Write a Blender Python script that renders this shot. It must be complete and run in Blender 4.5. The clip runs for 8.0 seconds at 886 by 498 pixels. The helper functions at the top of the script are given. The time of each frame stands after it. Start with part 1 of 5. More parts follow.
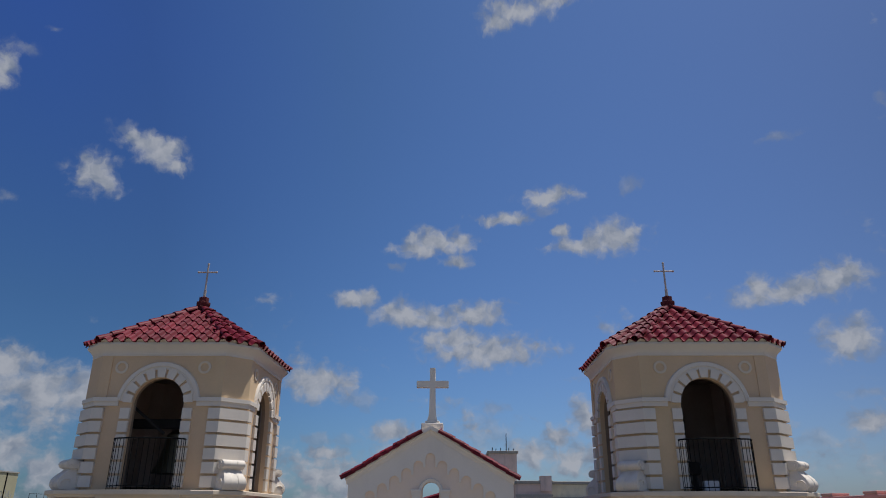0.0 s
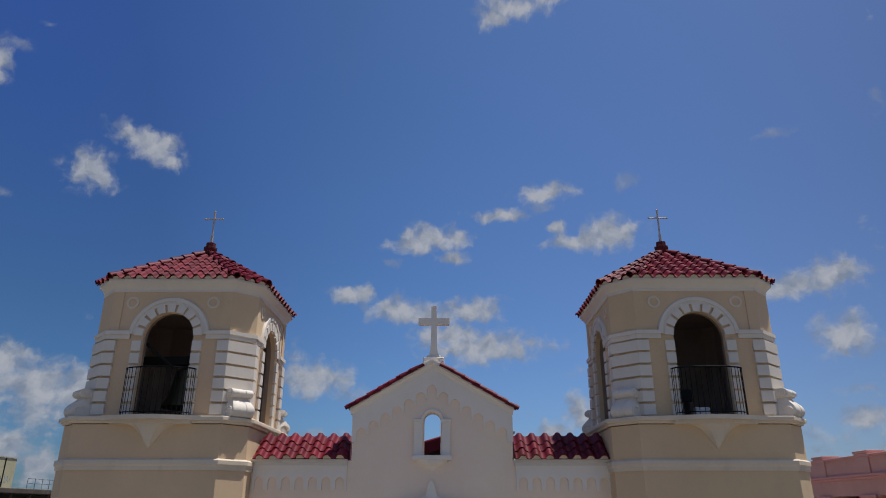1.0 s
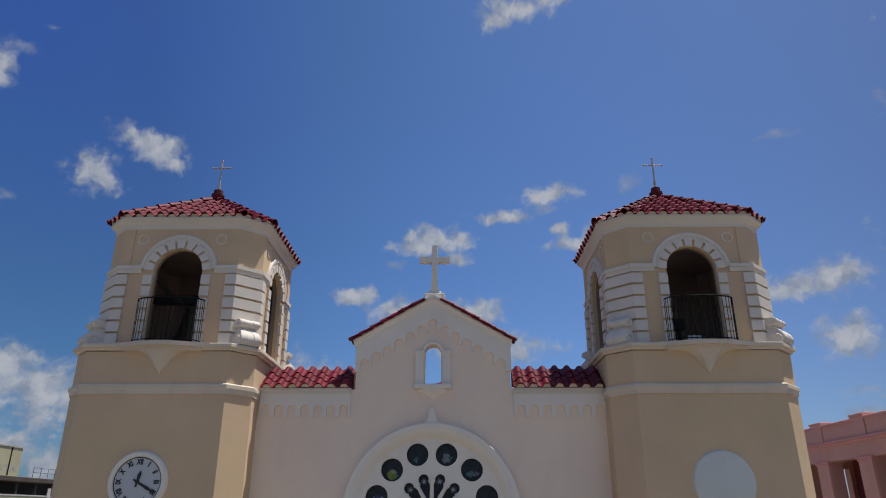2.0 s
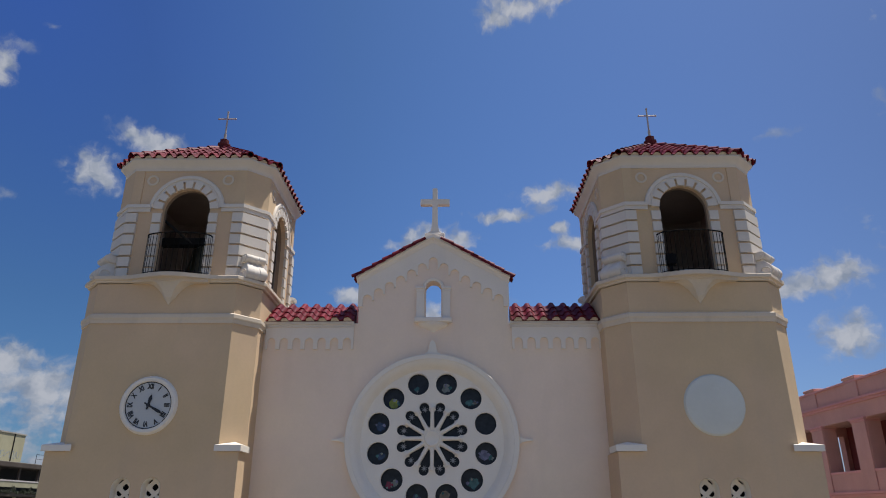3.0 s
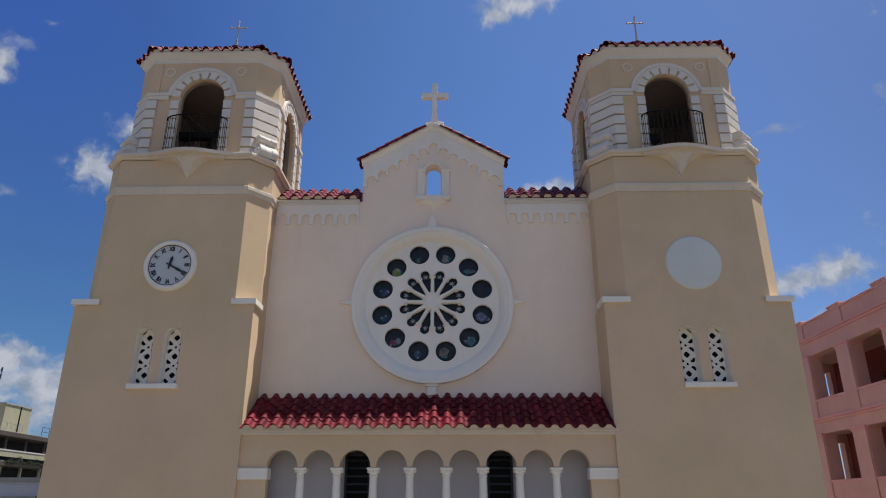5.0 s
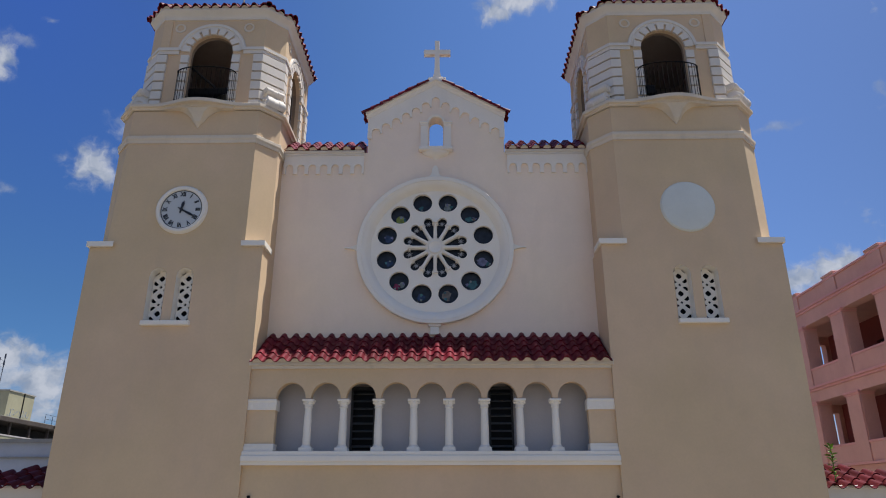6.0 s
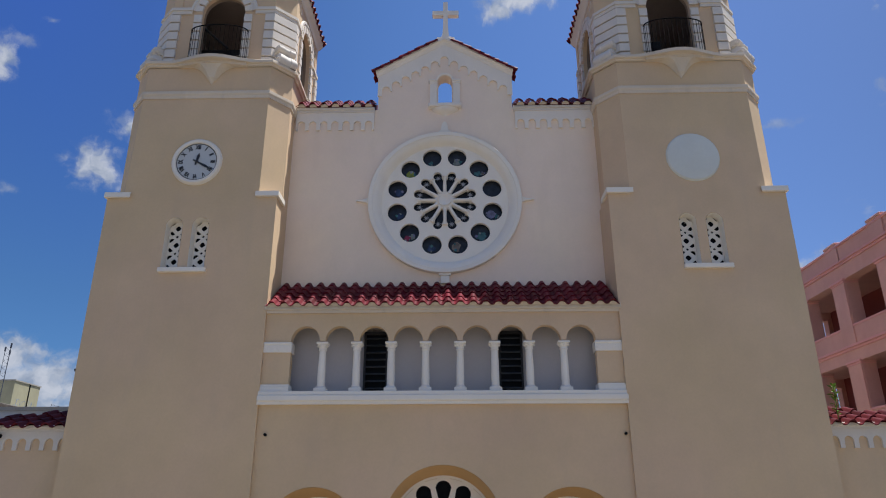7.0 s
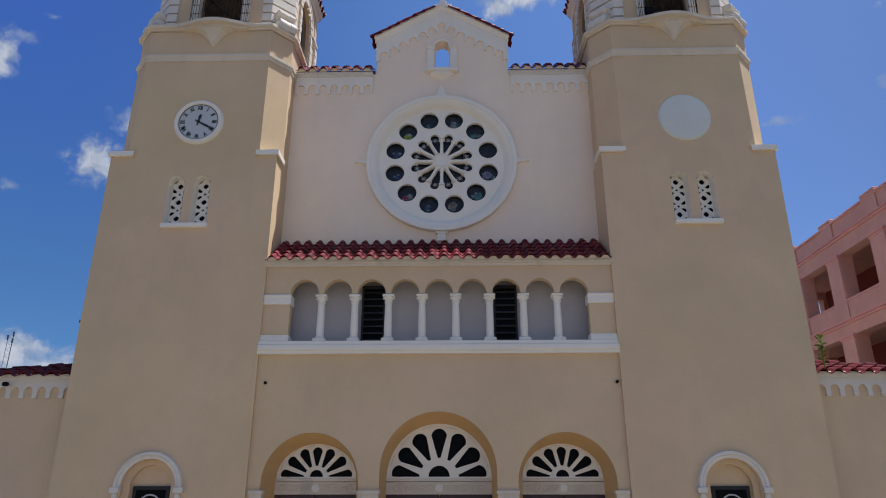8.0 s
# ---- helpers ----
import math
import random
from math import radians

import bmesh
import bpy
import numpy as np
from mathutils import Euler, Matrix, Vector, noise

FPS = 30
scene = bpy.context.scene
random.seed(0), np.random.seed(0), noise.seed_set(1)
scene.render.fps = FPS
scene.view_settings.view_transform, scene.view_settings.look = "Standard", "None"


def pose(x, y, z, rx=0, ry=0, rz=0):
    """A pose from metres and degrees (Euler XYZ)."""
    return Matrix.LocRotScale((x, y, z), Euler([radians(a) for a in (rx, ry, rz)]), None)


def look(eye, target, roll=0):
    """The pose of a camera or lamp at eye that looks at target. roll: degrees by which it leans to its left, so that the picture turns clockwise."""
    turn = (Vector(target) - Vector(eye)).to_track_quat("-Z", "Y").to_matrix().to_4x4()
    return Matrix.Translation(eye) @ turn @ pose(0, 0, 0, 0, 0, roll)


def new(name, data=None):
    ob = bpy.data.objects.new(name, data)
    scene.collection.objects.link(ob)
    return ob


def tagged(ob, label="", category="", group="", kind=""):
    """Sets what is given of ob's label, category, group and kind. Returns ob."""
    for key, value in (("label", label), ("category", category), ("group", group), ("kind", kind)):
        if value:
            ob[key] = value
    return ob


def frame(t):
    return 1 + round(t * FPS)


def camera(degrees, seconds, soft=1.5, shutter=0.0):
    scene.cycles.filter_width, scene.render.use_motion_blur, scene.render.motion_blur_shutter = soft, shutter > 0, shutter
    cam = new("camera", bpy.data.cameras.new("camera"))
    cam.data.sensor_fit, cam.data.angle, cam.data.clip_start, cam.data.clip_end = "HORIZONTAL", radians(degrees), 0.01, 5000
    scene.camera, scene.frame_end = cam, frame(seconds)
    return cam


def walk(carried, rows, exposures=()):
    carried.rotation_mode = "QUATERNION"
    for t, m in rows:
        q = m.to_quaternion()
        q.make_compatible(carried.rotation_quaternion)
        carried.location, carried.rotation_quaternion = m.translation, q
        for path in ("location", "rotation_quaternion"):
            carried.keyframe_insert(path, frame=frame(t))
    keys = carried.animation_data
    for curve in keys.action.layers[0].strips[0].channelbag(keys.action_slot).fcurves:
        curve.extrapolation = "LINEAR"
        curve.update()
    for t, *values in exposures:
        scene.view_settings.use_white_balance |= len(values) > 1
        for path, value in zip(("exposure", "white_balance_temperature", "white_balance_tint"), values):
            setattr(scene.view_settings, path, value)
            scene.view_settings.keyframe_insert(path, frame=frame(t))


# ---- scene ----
cam = camera(66.0, 8.0, soft=1.05)
PATH = [
    (0, (0.512, -0.757, 12.461), (0.478, 1.107, 13.186), 0.2),
    (0.5, (0.492, -0.745, 11.76), (0.459, 1.118, 12.485), 0.2),
    (1, (0.409, -0.767, 11.148), (0.386, 1.101, 11.863), 0.1),
    (1.5, (0.462, -0.742, 10.411), (0.431, 1.124, 11.131), 0.1),
    (3, (0.472, -0.686, 8.242), (0.44, 1.181, 8.959), 0.1),
    (3.5, (0.425, -0.664, 7.549), (0.398, 1.204, 8.263), 0.0),
    (4, (0.447, -0.672, 6.828), (0.417, 1.198, 7.539), 0.0),
    (4.5, (0.492, -0.703, 6.067), (0.46, 1.167, 6.776), -0.0),
    (6, (0.434, -0.801, 4.078), (0.402, 1.072, 4.779), 0.0),
    (6.5, (0.309, -0.776, 3.511), (0.274, 1.098, 4.208), -0.0),
    (7, (0.237, -0.722, 2.957), (0.201, 1.152, 3.654), -0.1),
    (7.5, (0.299, -0.708, 2.478), (0.262, 1.167, 3.171), -0.0),
    (8, (0.338, -0.719, 2.01), (0.299, 1.158, 2.699), 0.0),
]
walk(cam, [(t, look(eye, target, roll)) for t, eye, target, roll in PATH], exposures=[(0, -0.16, 6500, 10), (1.5, 0.0, 6550, 10), (3.5, 0.20, 6600, 10), (4.5, 0.28, 6600, 10), (6.5, 0.43, 6400, 10), (8, 0.46, 6380, 10)])


# ---- sky, sun ----
SUN = Vector((0.325, 0.09, 1.0)).normalized()
sun = new("sun", bpy.data.lights.new("sun", "SUN"))
sun.data.energy, sun.data.angle, sun.data.color = 4.6, radians(0.53), (1.0, 0.975, 0.93)
sun.matrix_world = look(SUN * 60, (0, 0, 0))

# puffs of cumulus: azimuth, height, half width, half height, in degrees
HIGH_PUFFS = [
    (4.4, 39.5, 1.4, 0.7), (6.7, 40.3, 2.8, 0.8), (9.8, 40.7, 2.3, 0.5), (-27.3, 27.4, 1.9, 0.8), (-26.1, 27.0, 1.7, 0.9), (-24.8, 25.9, 0.9, 0.4),
    (-30.7, 24.3, 1.4, 1.2), (-2.0, 21.9, 2.1, 0.9), (0.4, 21.7, 1.3, 0.6), (-3.4, 21.2, 1.8, 0.6), (0.2, 20.1, 1.1, 0.4), (8.9, 25.4, 2.2, 0.6),
    (4.5, 23.7, 2.2, 0.4), (14.1, 21.6, 2.0, 1.1), (11.6, 21.2, 2.5, 0.6), (9.5, 22.4, 0.7, 0.4), (-38.7, 30.0, 0.8, 1.3),
]
LOW_PUFFS = [
    (-8.5, 16.9, 1.7, 0.6), (-4.4, 15.8, 2.3, 0.9), (-1.5, 15.3, 2.5, 0.7), (1.6, 15.7, 2.3, 0.9), (0.0, 13.7, 2.5, 0.8), (2.7, 12.7, 4.0, 1.1),
    (-11.5, 10.0, 2.7, 1.1), (30.4, 16.3, 1.8, 1.0), (27.3, 15.8, 3.7, 0.7), (25.0, 16.5, 1.0, 0.7), (30.3, 12.0, 1.6, 1.2), (-33.7, 9.9, 1.7, 1.0),
    (-31.4, 8.2, 2.8, 1.6), (-28.8, 8.0, 1.5, 1.4), (-32.4, 3.9, 1.2, 1.3), (-30.1, 2.6, 1.2, 1.2), (-5.1, 6.2, 1.6, 0.6), (10.6, 7.3, 1.2, 1.2),
    (8.2, 5.7, 1.0, 0.8), (6.3, 4.5, 2.0, 0.9), (9.7, 4.1, 1.7, 1.0), (-10.3, 2.7, 2.1, 1.0), (-10.4, 4.5, 1.6, 0.5), (30.5, 6.1, 1.4, 0.7),
]
# thin veils that hardly cover the blue
WISPS = [
    (-28.8, 28.0, 1.3, 0.5), (-33.3, 24.5, 0.8, 0.3), (28.2, 27.3, 1.1, 0.3), (15.9, 25.7, 0.7, 0.6), (35.9, 27.7, 0.4, 0.6), (-36.1, 33.6, 0.5, 0.2),
    (-37.6, 31.6, 0.9, 0.3), (-8.3, 8.8, 1.5, 0.7), (2.1, 6.2, 2.2, 1.3), (2.8, 8.1, 1.2, 0.5), (31.6, 10.8, 1.2, 0.5),
    (27.1, 5.1, 1.1, 0.5), (30.5, 8.2, 1.2, 0.3), (-10.7, 5.5, 2.0, 0.4), (-5.3, 19.6, 0.8, 0.3), (8.3, 24.3, 0.9, 0.4), (-36.1, 21.5, 0.6, 0.3),
]


def build_sky():
    world = bpy.data.worlds.new("sky")
    scene.world = world
    world.use_nodes = True
    nt = world.node_tree
    nt.nodes.clear()
    N, L = nt.nodes.new, nt.links.new

    def put(sock, v):
        if isinstance(v, (int, float, tuple)):
            sock.default_value = v
        else:
            L(v, sock)

    def math_(op, a, b=0.0, c=None):
        n = N("ShaderNodeMath")
        n.operation = op
        put(n.inputs[0], a)
        put(n.inputs[1], b)
        if c is not None:
            put(n.inputs[2], c)
        return n.outputs[0]

    def vec(op, a, b):
        n = N("ShaderNodeVectorMath")
        n.operation = op
        put(n.inputs[0], a)
        put(n.inputs[1], b)
        return n.outputs["Value"] if op == "LENGTH" else n.outputs["Vector"]

    def fbm(v, scale, detail, rough=0.55):
        n = N("ShaderNodeTexNoise")
        L(v, n.inputs["Vector"])
        n.inputs["Scale"].default_value, n.inputs["Detail"].default_value, n.inputs["Roughness"].default_value = scale, detail, rough
        return n

    sky = N("ShaderNodeTexSky")
    sky.sky_type = "NISHITA"
    sky.sun_disc = False
    sky.sun_elevation = math.asin(SUN.z)
    sky.sun_rotation = math.atan2(SUN.x, SUN.y)
    sky.altitude, sky.air_density, sky.dust_density, sky.ozone_density = 30, 1.0, 0.9, 4.0
    d = N("ShaderNodeTexCoord").outputs["Generated"]
    sep = N("ShaderNodeSeparateXYZ")
    L(d, sep.inputs[0])
    az = math_("MULTIPLY", math_("ARCTAN2", sep.outputs[0], sep.outputs[1]), 57.2958)
    el = math_("MULTIPLY", math_("ARCSINE", sep.outputs[2]), 57.2958)
    comb = N("ShaderNodeCombineXYZ")
    L(az, comb.inputs[0])
    L(el, comb.inputs[1])
    flat = comb.outputs[0]
    warp = fbm(flat, 0.7, 4)
    puff = vec("MULTIPLY", vec("SUBTRACT", warp.outputs["Color"], (0.5, 0.5, 0.5)), (1.7, 1.2, 0.0))
    place = vec("ADD", flat, puff)

    def cover(puffs, grow):
        """1 in the heart of the nearest puff, 0 at its rim, falling below 0 outside."""
        near = None
        for a, e, w, h in puffs:
            k, q = 1 / (grow * w), 1 / (grow * h)
            n = N("ShaderNodeVectorMath")
            n.operation = "MULTIPLY_ADD"
            L(place, n.inputs[0])
            n.inputs[1].default_value, n.inputs[2].default_value = (k, q, 0.0), (-a * k, -e * q, 0.0)
            r = vec("LENGTH", n.outputs[0], (0, 0, 0))
            near = r if near is None else math_("SMOOTH_MIN", near, r, 0.25)
        return math_("SUBTRACT", 1.0, near)

    field = cover(HIGH_PUFFS + LOW_PUFFS, 1.75)
    veil = cover(WISPS, 1.9)
    # scattered cumulus for the rest of the sky, thicker towards the horizon; added unseen to whiten the fill
    far = fbm(vec("MULTIPLY", flat, (0.10, 0.22, 1.0)), 1.0, 5)
    side = math_("ABSOLUTE", az)
    open_sky = math_("SMOOTH_MIN", math_("MULTIPLY", math_("SUBTRACT", side, 46.0), 0.08), 0.0, 0.1)
    low = math_("MULTIPLY", math_("SUBTRACT", 4.0, el), 0.05)
    rest = math_("ADD", math_("MULTIPLY", math_("SUBTRACT", far.outputs["Fac"], 0.46), 4.0), math_("MINIMUM", math_("MAXIMUM", open_sky, low), 0.0))
    field = math_("MAXIMUM", field, rest)
    grain = fbm(vec("ADD", flat, puff), 0.75, 7, 0.55)
    dens = math_("ADD", field, math_("MULTIPLY", math_("SUBTRACT", grain.outputs["Fac"], 0.50), 1.6))
    ramp = N("ShaderNodeMapRange")
    ramp.interpolation_type = "SMOOTHERSTEP"
    L(dens, ramp.inputs[0])
    ramp.inputs[1].default_value, ramp.inputs[2].default_value, ramp.inputs[3].default_value, ramp.inputs[4].default_value = -0.06, 0.88, 0.0, 0.95
    thin = N("ShaderNodeMapRange")
    thin.interpolation_type = "SMOOTHERSTEP"
    L(math_("ADD", veil, math_("MULTIPLY", math_("SUBTRACT", grain.outputs["Fac"], 0.50), 2.2)), thin.inputs[0])
    thin.inputs[1].default_value, thin.inputs[2].default_value, thin.inputs[3].default_value, thin.inputs[4].default_value = 0.0, 1.1, 0.0, 0.45
    body = math_("MAXIMUM", ramp.outputs[0], thin.outputs[0])
    shade = N("ShaderNodeMapRange")
    # tops bright, undersides grey: compare with the cloud's body a little higher up
    above = fbm(vec("ADD", place, (0.25, 0.75, 0.0)), 0.75, 3, 0.5)
    below = fbm(vec("ADD", place, (-0.25, -0.55, 0.0)), 0.75, 3, 0.5)
    L(math_("ADD", math_("MULTIPLY", math_("SUBTRACT", below.outputs["Fac"], above.outputs["Fac"]), 2.2), math_("MULTIPLY", dens, 0.45)), shade.inputs[0])
    shade.inputs[1].default_value, shade.inputs[2].default_value = -0.25, 0.75
    tone = N("ShaderNodeMix")
    tone.data_type = "RGBA"
    L(shade.outputs[0], tone.inputs[0])
    tone.inputs[6].default_value, tone.inputs[7].default_value = (2.3, 2.75, 3.6, 1), (4.35, 4.6, 5.2, 1)
    mix = N("ShaderNodeMix")
    mix.data_type = "RGBA"
    L(body, mix.inputs[0])
    # the blue deepens towards the sides, most of all away from the sun
    across = sep.outputs[0]
    fall = math_("MULTIPLY_ADD", math_("MULTIPLY", across, across), -1.3, math_("MULTIPLY_ADD", across, 0.30, 1.06))
    deep = math_("MINIMUM", math_("MAXIMUM", fall, 0.74), 1.2)
    tint = N("ShaderNodeVectorMath")
    tint.operation = "SCALE"
    lean = math_("MINIMUM", math_("MAXIMUM", across, -0.5), 0.5)
    high = math_("MINIMUM", math_("MAXIMUM", math_("MULTIPLY_ADD", el, 0.05, -0.75), 0.0), 1.0)
    far_side = math_("MULTIPLY", math_("MAXIMUM", math_("SUBTRACT", math_("MULTIPLY", lean, -1.0), 0.15), 0.0), high)
    hue = N("ShaderNodeCombineXYZ")
    L(math_("MULTIPLY_ADD", lean, 0.22, 0.57), hue.inputs[0])
    L(math_("MULTIPLY_ADD", lean, 0.06, 0.765), hue.inputs[1])
    L(math_("MULTIPLY_ADD", far_side, 1.0, 1.04), hue.inputs[2])
    L(vec("MULTIPLY", sky.outputs[0], hue.outputs[0]), tint.inputs[0])
    L(deep, tint.inputs[3])
    L(tint.outputs[0], mix.inputs[6])
    L(tone.outputs[2], mix.inputs[7])
    bg = N("ShaderNodeBackground")
    L(mix.outputs[2], bg.inputs[0])
    bg.inputs[1].default_value = 0.091
    out = N("ShaderNodeOutputWorld")
    L(bg.outputs[0], out.inputs[0])


build_sky()


# ---- materials ----
def material(name, colour, rough=0.8, spread=0.10, grain=6.0, bump=0.15, stain=0.0, stain_colour=(0.2, 0.17, 0.14), metal=0.0, piece=0.0, streak=False, spec=0.5, drift=None):
    """A painted or bare surface: broad tone drift, fine grain, optional stains and streaks, and a tone of its own for each piece."""
    m = bpy.data.materials.new(name)
    m.use_nodes = True
    nt = m.node_tree
    N, L = nt.nodes.new, nt.links.new
    b = nt.nodes["Principled BSDF"]
    b.inputs["Roughness"].default_value, b.inputs["Metallic"].default_value = rough, metal
    b.inputs["Specular IOR Level"].default_value = spec
    geo = N("ShaderNodeNewGeometry")
    pos = geo.outputs["Position"]

    def tex(scale, detail, stretch=None):
        n = N("ShaderNodeTexNoise")
        n.inputs["Scale"].default_value, n.inputs["Detail"].default_value = scale, detail
        if stretch:
            q = N("ShaderNodeVectorMath")
            q.operation = "MULTIPLY"
            L(pos, q.inputs[0])
            q.inputs[1].default_value = stretch
            L(q.outputs[0], n.inputs["Vector"])
        else:
            L(pos, n.inputs["Vector"])
        return n.outputs["Fac"]

    def ranged(v, a, b_, c, d_):
        n = N("ShaderNodeMapRange")
        L(v, n.inputs[0])
        for k, x in enumerate((a, b_, c, d_)):
            n.inputs[k + 1].default_value = x
        return n.outputs[0]

    def mul(a, b_):
        n = N("ShaderNodeMath")
        n.operation = "MULTIPLY"
        L(a, n.inputs[0])
        L(b_, n.inputs[1])
        return n.outputs[0]

    broad = ranged(tex(0.55, 4), 0.3, 0.7, 1 - spread, 1 + spread)
    fine = ranged(tex(grain * 4, 5), 0.3, 0.7, 1 - spread * 0.3, 1 + spread * 0.3)
    blot = ranged(tex(2.6, 3), 0.3, 0.7, 1 - spread * 0.35, 1 + spread * 0.35)
    v = mul(mul(broad, fine), blot)
    if piece:
        info = N("ShaderNodeObjectInfo")
        v = mul(v, ranged(info.outputs["Random"], 0, 1, 1 - piece, 1 + piece))
        v = mul(v, ranged(geo.outputs["Random Per Island"], 0, 1, 1 - piece * 0.6, 1 + piece * 0.6))
    col = N("ShaderNodeVectorMath")
    col.operation = "SCALE"
    col.inputs[0].default_value = colour
    if drift:
        hue = N("ShaderNodeMix")
        hue.data_type = "RGBA"
        L(ranged(tex(0.33, 3), 0.38, 0.62, 0.0, 1.0), hue.inputs[0])
        hue.inputs[6].default_value, hue.inputs[7].default_value = (*colour, 1), (*drift, 1)
        L(hue.outputs[2], col.inputs[0])
    L(v, col.inputs[3])
    last = col.outputs[0]
    if stain:
        s = tex(1.7, 7, (1.6, 1.6, 0.35) if streak else None)
        f = ranged(s, 0.54, 0.74, 0.0, stain)
        mx = N("ShaderNodeMix")
        mx.data_type = "RGBA"
        L(f, mx.inputs[0])
        L(last, mx.inputs[6])
        mx.inputs[7].default_value = (*stain_colour, 1)
        last = mx.outputs[2]
    L(last, b.inputs["Base Color"])
    if bump:
        bp = N("ShaderNodeBump")
        bp.inputs["Strength"].default_value, bp.inputs["Distance"].default_value = bump, 0.012
        L(tex(grain * 3, 6), bp.inputs["Height"])
        L(bp.outputs[0], b.inputs["Normal"])
    return m


CREAM = material("cream_stucco", (0.66, 0.48, 0.285), 0.9, 0.06, 5, 0.10, 0.25, (0.56, 0.425, 0.285), streak=True, drift=(0.66, 0.47, 0.30))
PEACH = material("pale_peach_stucco", (0.88, 0.722, 0.54), 0.9, 0.04, 5, 0.08, 0.15, (0.66, 0.52, 0.39), streak=True, drift=(0.88, 0.705, 0.555))
OCHRE = material("ochre_reveal_paint", (0.66, 0.405, 0.175), 0.85, 0.06, 5, 0.2)
WHITE = material("white_masonry_paint", (0.71, 0.637, 0.545), 0.75, 0.05, 7, 0.2, 0.25, (0.52, 0.48, 0.42), streak=True)
TRIM = material("white_trim_paint", (0.84, 0.768, 0.655), 0.7, 0.04, 8, 0.12, 0.15, (0.60, 0.57, 0.52), streak=True)
AGED = material("aged_cream_white_paint", (0.68, 0.57, 0.435), 0.8, 0.06, 6, 0.2, 0.45, (0.42, 0.36, 0.29), streak=True)
GREYW = material("grey_white_wall", (0.50, 0.455, 0.43), 0.85, 0.05, 5, 0.2, 0.2, (0.42, 0.4, 0.4))
TILE = material("red_glazed_clay_tile", (0.14, 0.009, 0.017), 0.55, 0.16, 8, 0.2, 0.45, (0.05, 0.0035, 0.007), piece=0.28, spec=0.2)
TILE_OLD = material("faded_red_clay_tile", (0.095, 0.010, 0.013), 0.65, 0.18, 8, 0.3, 0.5, (0.055, 0.008, 0.010), piece=0.3, spec=0.16)
MORTAR = material("dark_red_roof_bed", (0.11, 0.012, 0.014), 0.9, 0.1, 8, 0.2)
IRON = material("black_wrought_iron", (0.007, 0.0065, 0.0065), 0.6, 0.1, 20, 0.1, spec=0.1)
BRONZE = material("old_bronze", (0.10, 0.085, 0.05), 0.5, 0.2, 12, 0.1, metal=0.8)
BROWNGREY = material("sooty_inner_plaster", (0.34, 0.28, 0.24), 0.95, 0.15, 5, 0.2)
SLATE = material("dark_grey_louvre", (0.06, 0.06, 0.06), 0.35, 0.1, 10, 0.05)
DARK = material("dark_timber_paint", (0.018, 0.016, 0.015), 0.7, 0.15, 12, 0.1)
DOORRED = material("dark_red_door_paint", (0.045, 0.013, 0.012), 0.5, 0.15, 10, 0.1)
METALX = material("pale_bronze_metal", (0.50, 0.42, 0.35), 0.55, 0.1, 15, 0.1, metal=0.1)
PINK = material("salmon_pink_stucco", (0.61, 0.345, 0.285), 0.85, 0.07, 4, 0.2, 0.2, (0.50, 0.23, 0.19), streak=True)
PINKTRIM = material("light_pink_trim", (0.66, 0.33, 0.30), 0.8, 0.05, 6, 0.15)
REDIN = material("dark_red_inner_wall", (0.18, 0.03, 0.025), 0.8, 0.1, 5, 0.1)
YELLOWB = material("pale_yellow_concrete", (0.35, 0.325, 0.21), 0.88, 0.08, 3, 0.2, 0.35, (0.25, 0.23, 0.17), streak=True)
CONCRETE = material("weathered_concrete", (0.34, 0.32, 0.28), 0.9, 0.1, 3, 0.2, 0.4, (0.16, 0.15, 0.13), streak=True)
PALEPINK = material("weathered_pinkish_render", (0.68, 0.53, 0.46), 0.9, 0.1, 3, 0.2, 0.4, (0.25, 0.2, 0.18), streak=True)
STREET = material("dusty_asphalt_ground", (0.135, 0.125, 0.108), 0.9, 0.2, 0.6, 0.2, 0.4, (0.08, 0.08, 0.06))
GROUND = material("pale_plaza_paving", (0.235, 0.205, 0.162), 0.9, 0.12, 1.5, 0.2, 0.3, (0.16, 0.145, 0.125))
LEAF = material("green_leaf", (0.12, 0.24, 0.02), 0.5, 0.2, 10, 0.05, piece=0.4)
SHRUB = material("dark_shrub_leaf", (0.035, 0.045, 0.018), 0.7, 0.2, 10, 0.05, piece=0.4)
INK = material("black_enamel", (0.02, 0.02, 0.022), 0.5, 0.05, 10, 0)
FACE = material("white_enamel_dial", (0.53, 0.54, 0.525), 0.5, 0.03, 10, 0.03)
MAST = material("dull_blue_grey_steel", (0.075, 0.085, 0.11), 0.6, 0.1, 10, 0.0, metal=0.3)
GREYBOX = material("pale_grey_plastic", (0.5, 0.5, 0.5), 0.5, 0.05, 10, 0.0)


def glass_mat(name, tint, rough=0.15):
    m = bpy.data.materials.new(name)
    m.use_nodes = True
    b = m.node_tree.nodes["Principled BSDF"]
    n = m.node_tree.nodes.new("ShaderNodeTexNoise")
    n.inputs["Scale"].default_value = 9
    g = m.node_tree.nodes.new("ShaderNodeVectorMath")
    g.operation = "SCALE"
    g.inputs[0].default_value = tint
    geo = m.node_tree.nodes.new("ShaderNodeNewGeometry")
    m.node_tree.links.new(geo.outputs["Position"], n.inputs["Vector"])
    m.node_tree.links.new(n.outputs["Fac"], g.inputs[3])
    m.node_tree.links.new(g.outputs[0], b.inputs["Base Color"])
    b.inputs["Roughness"].default_value = rough
    return m


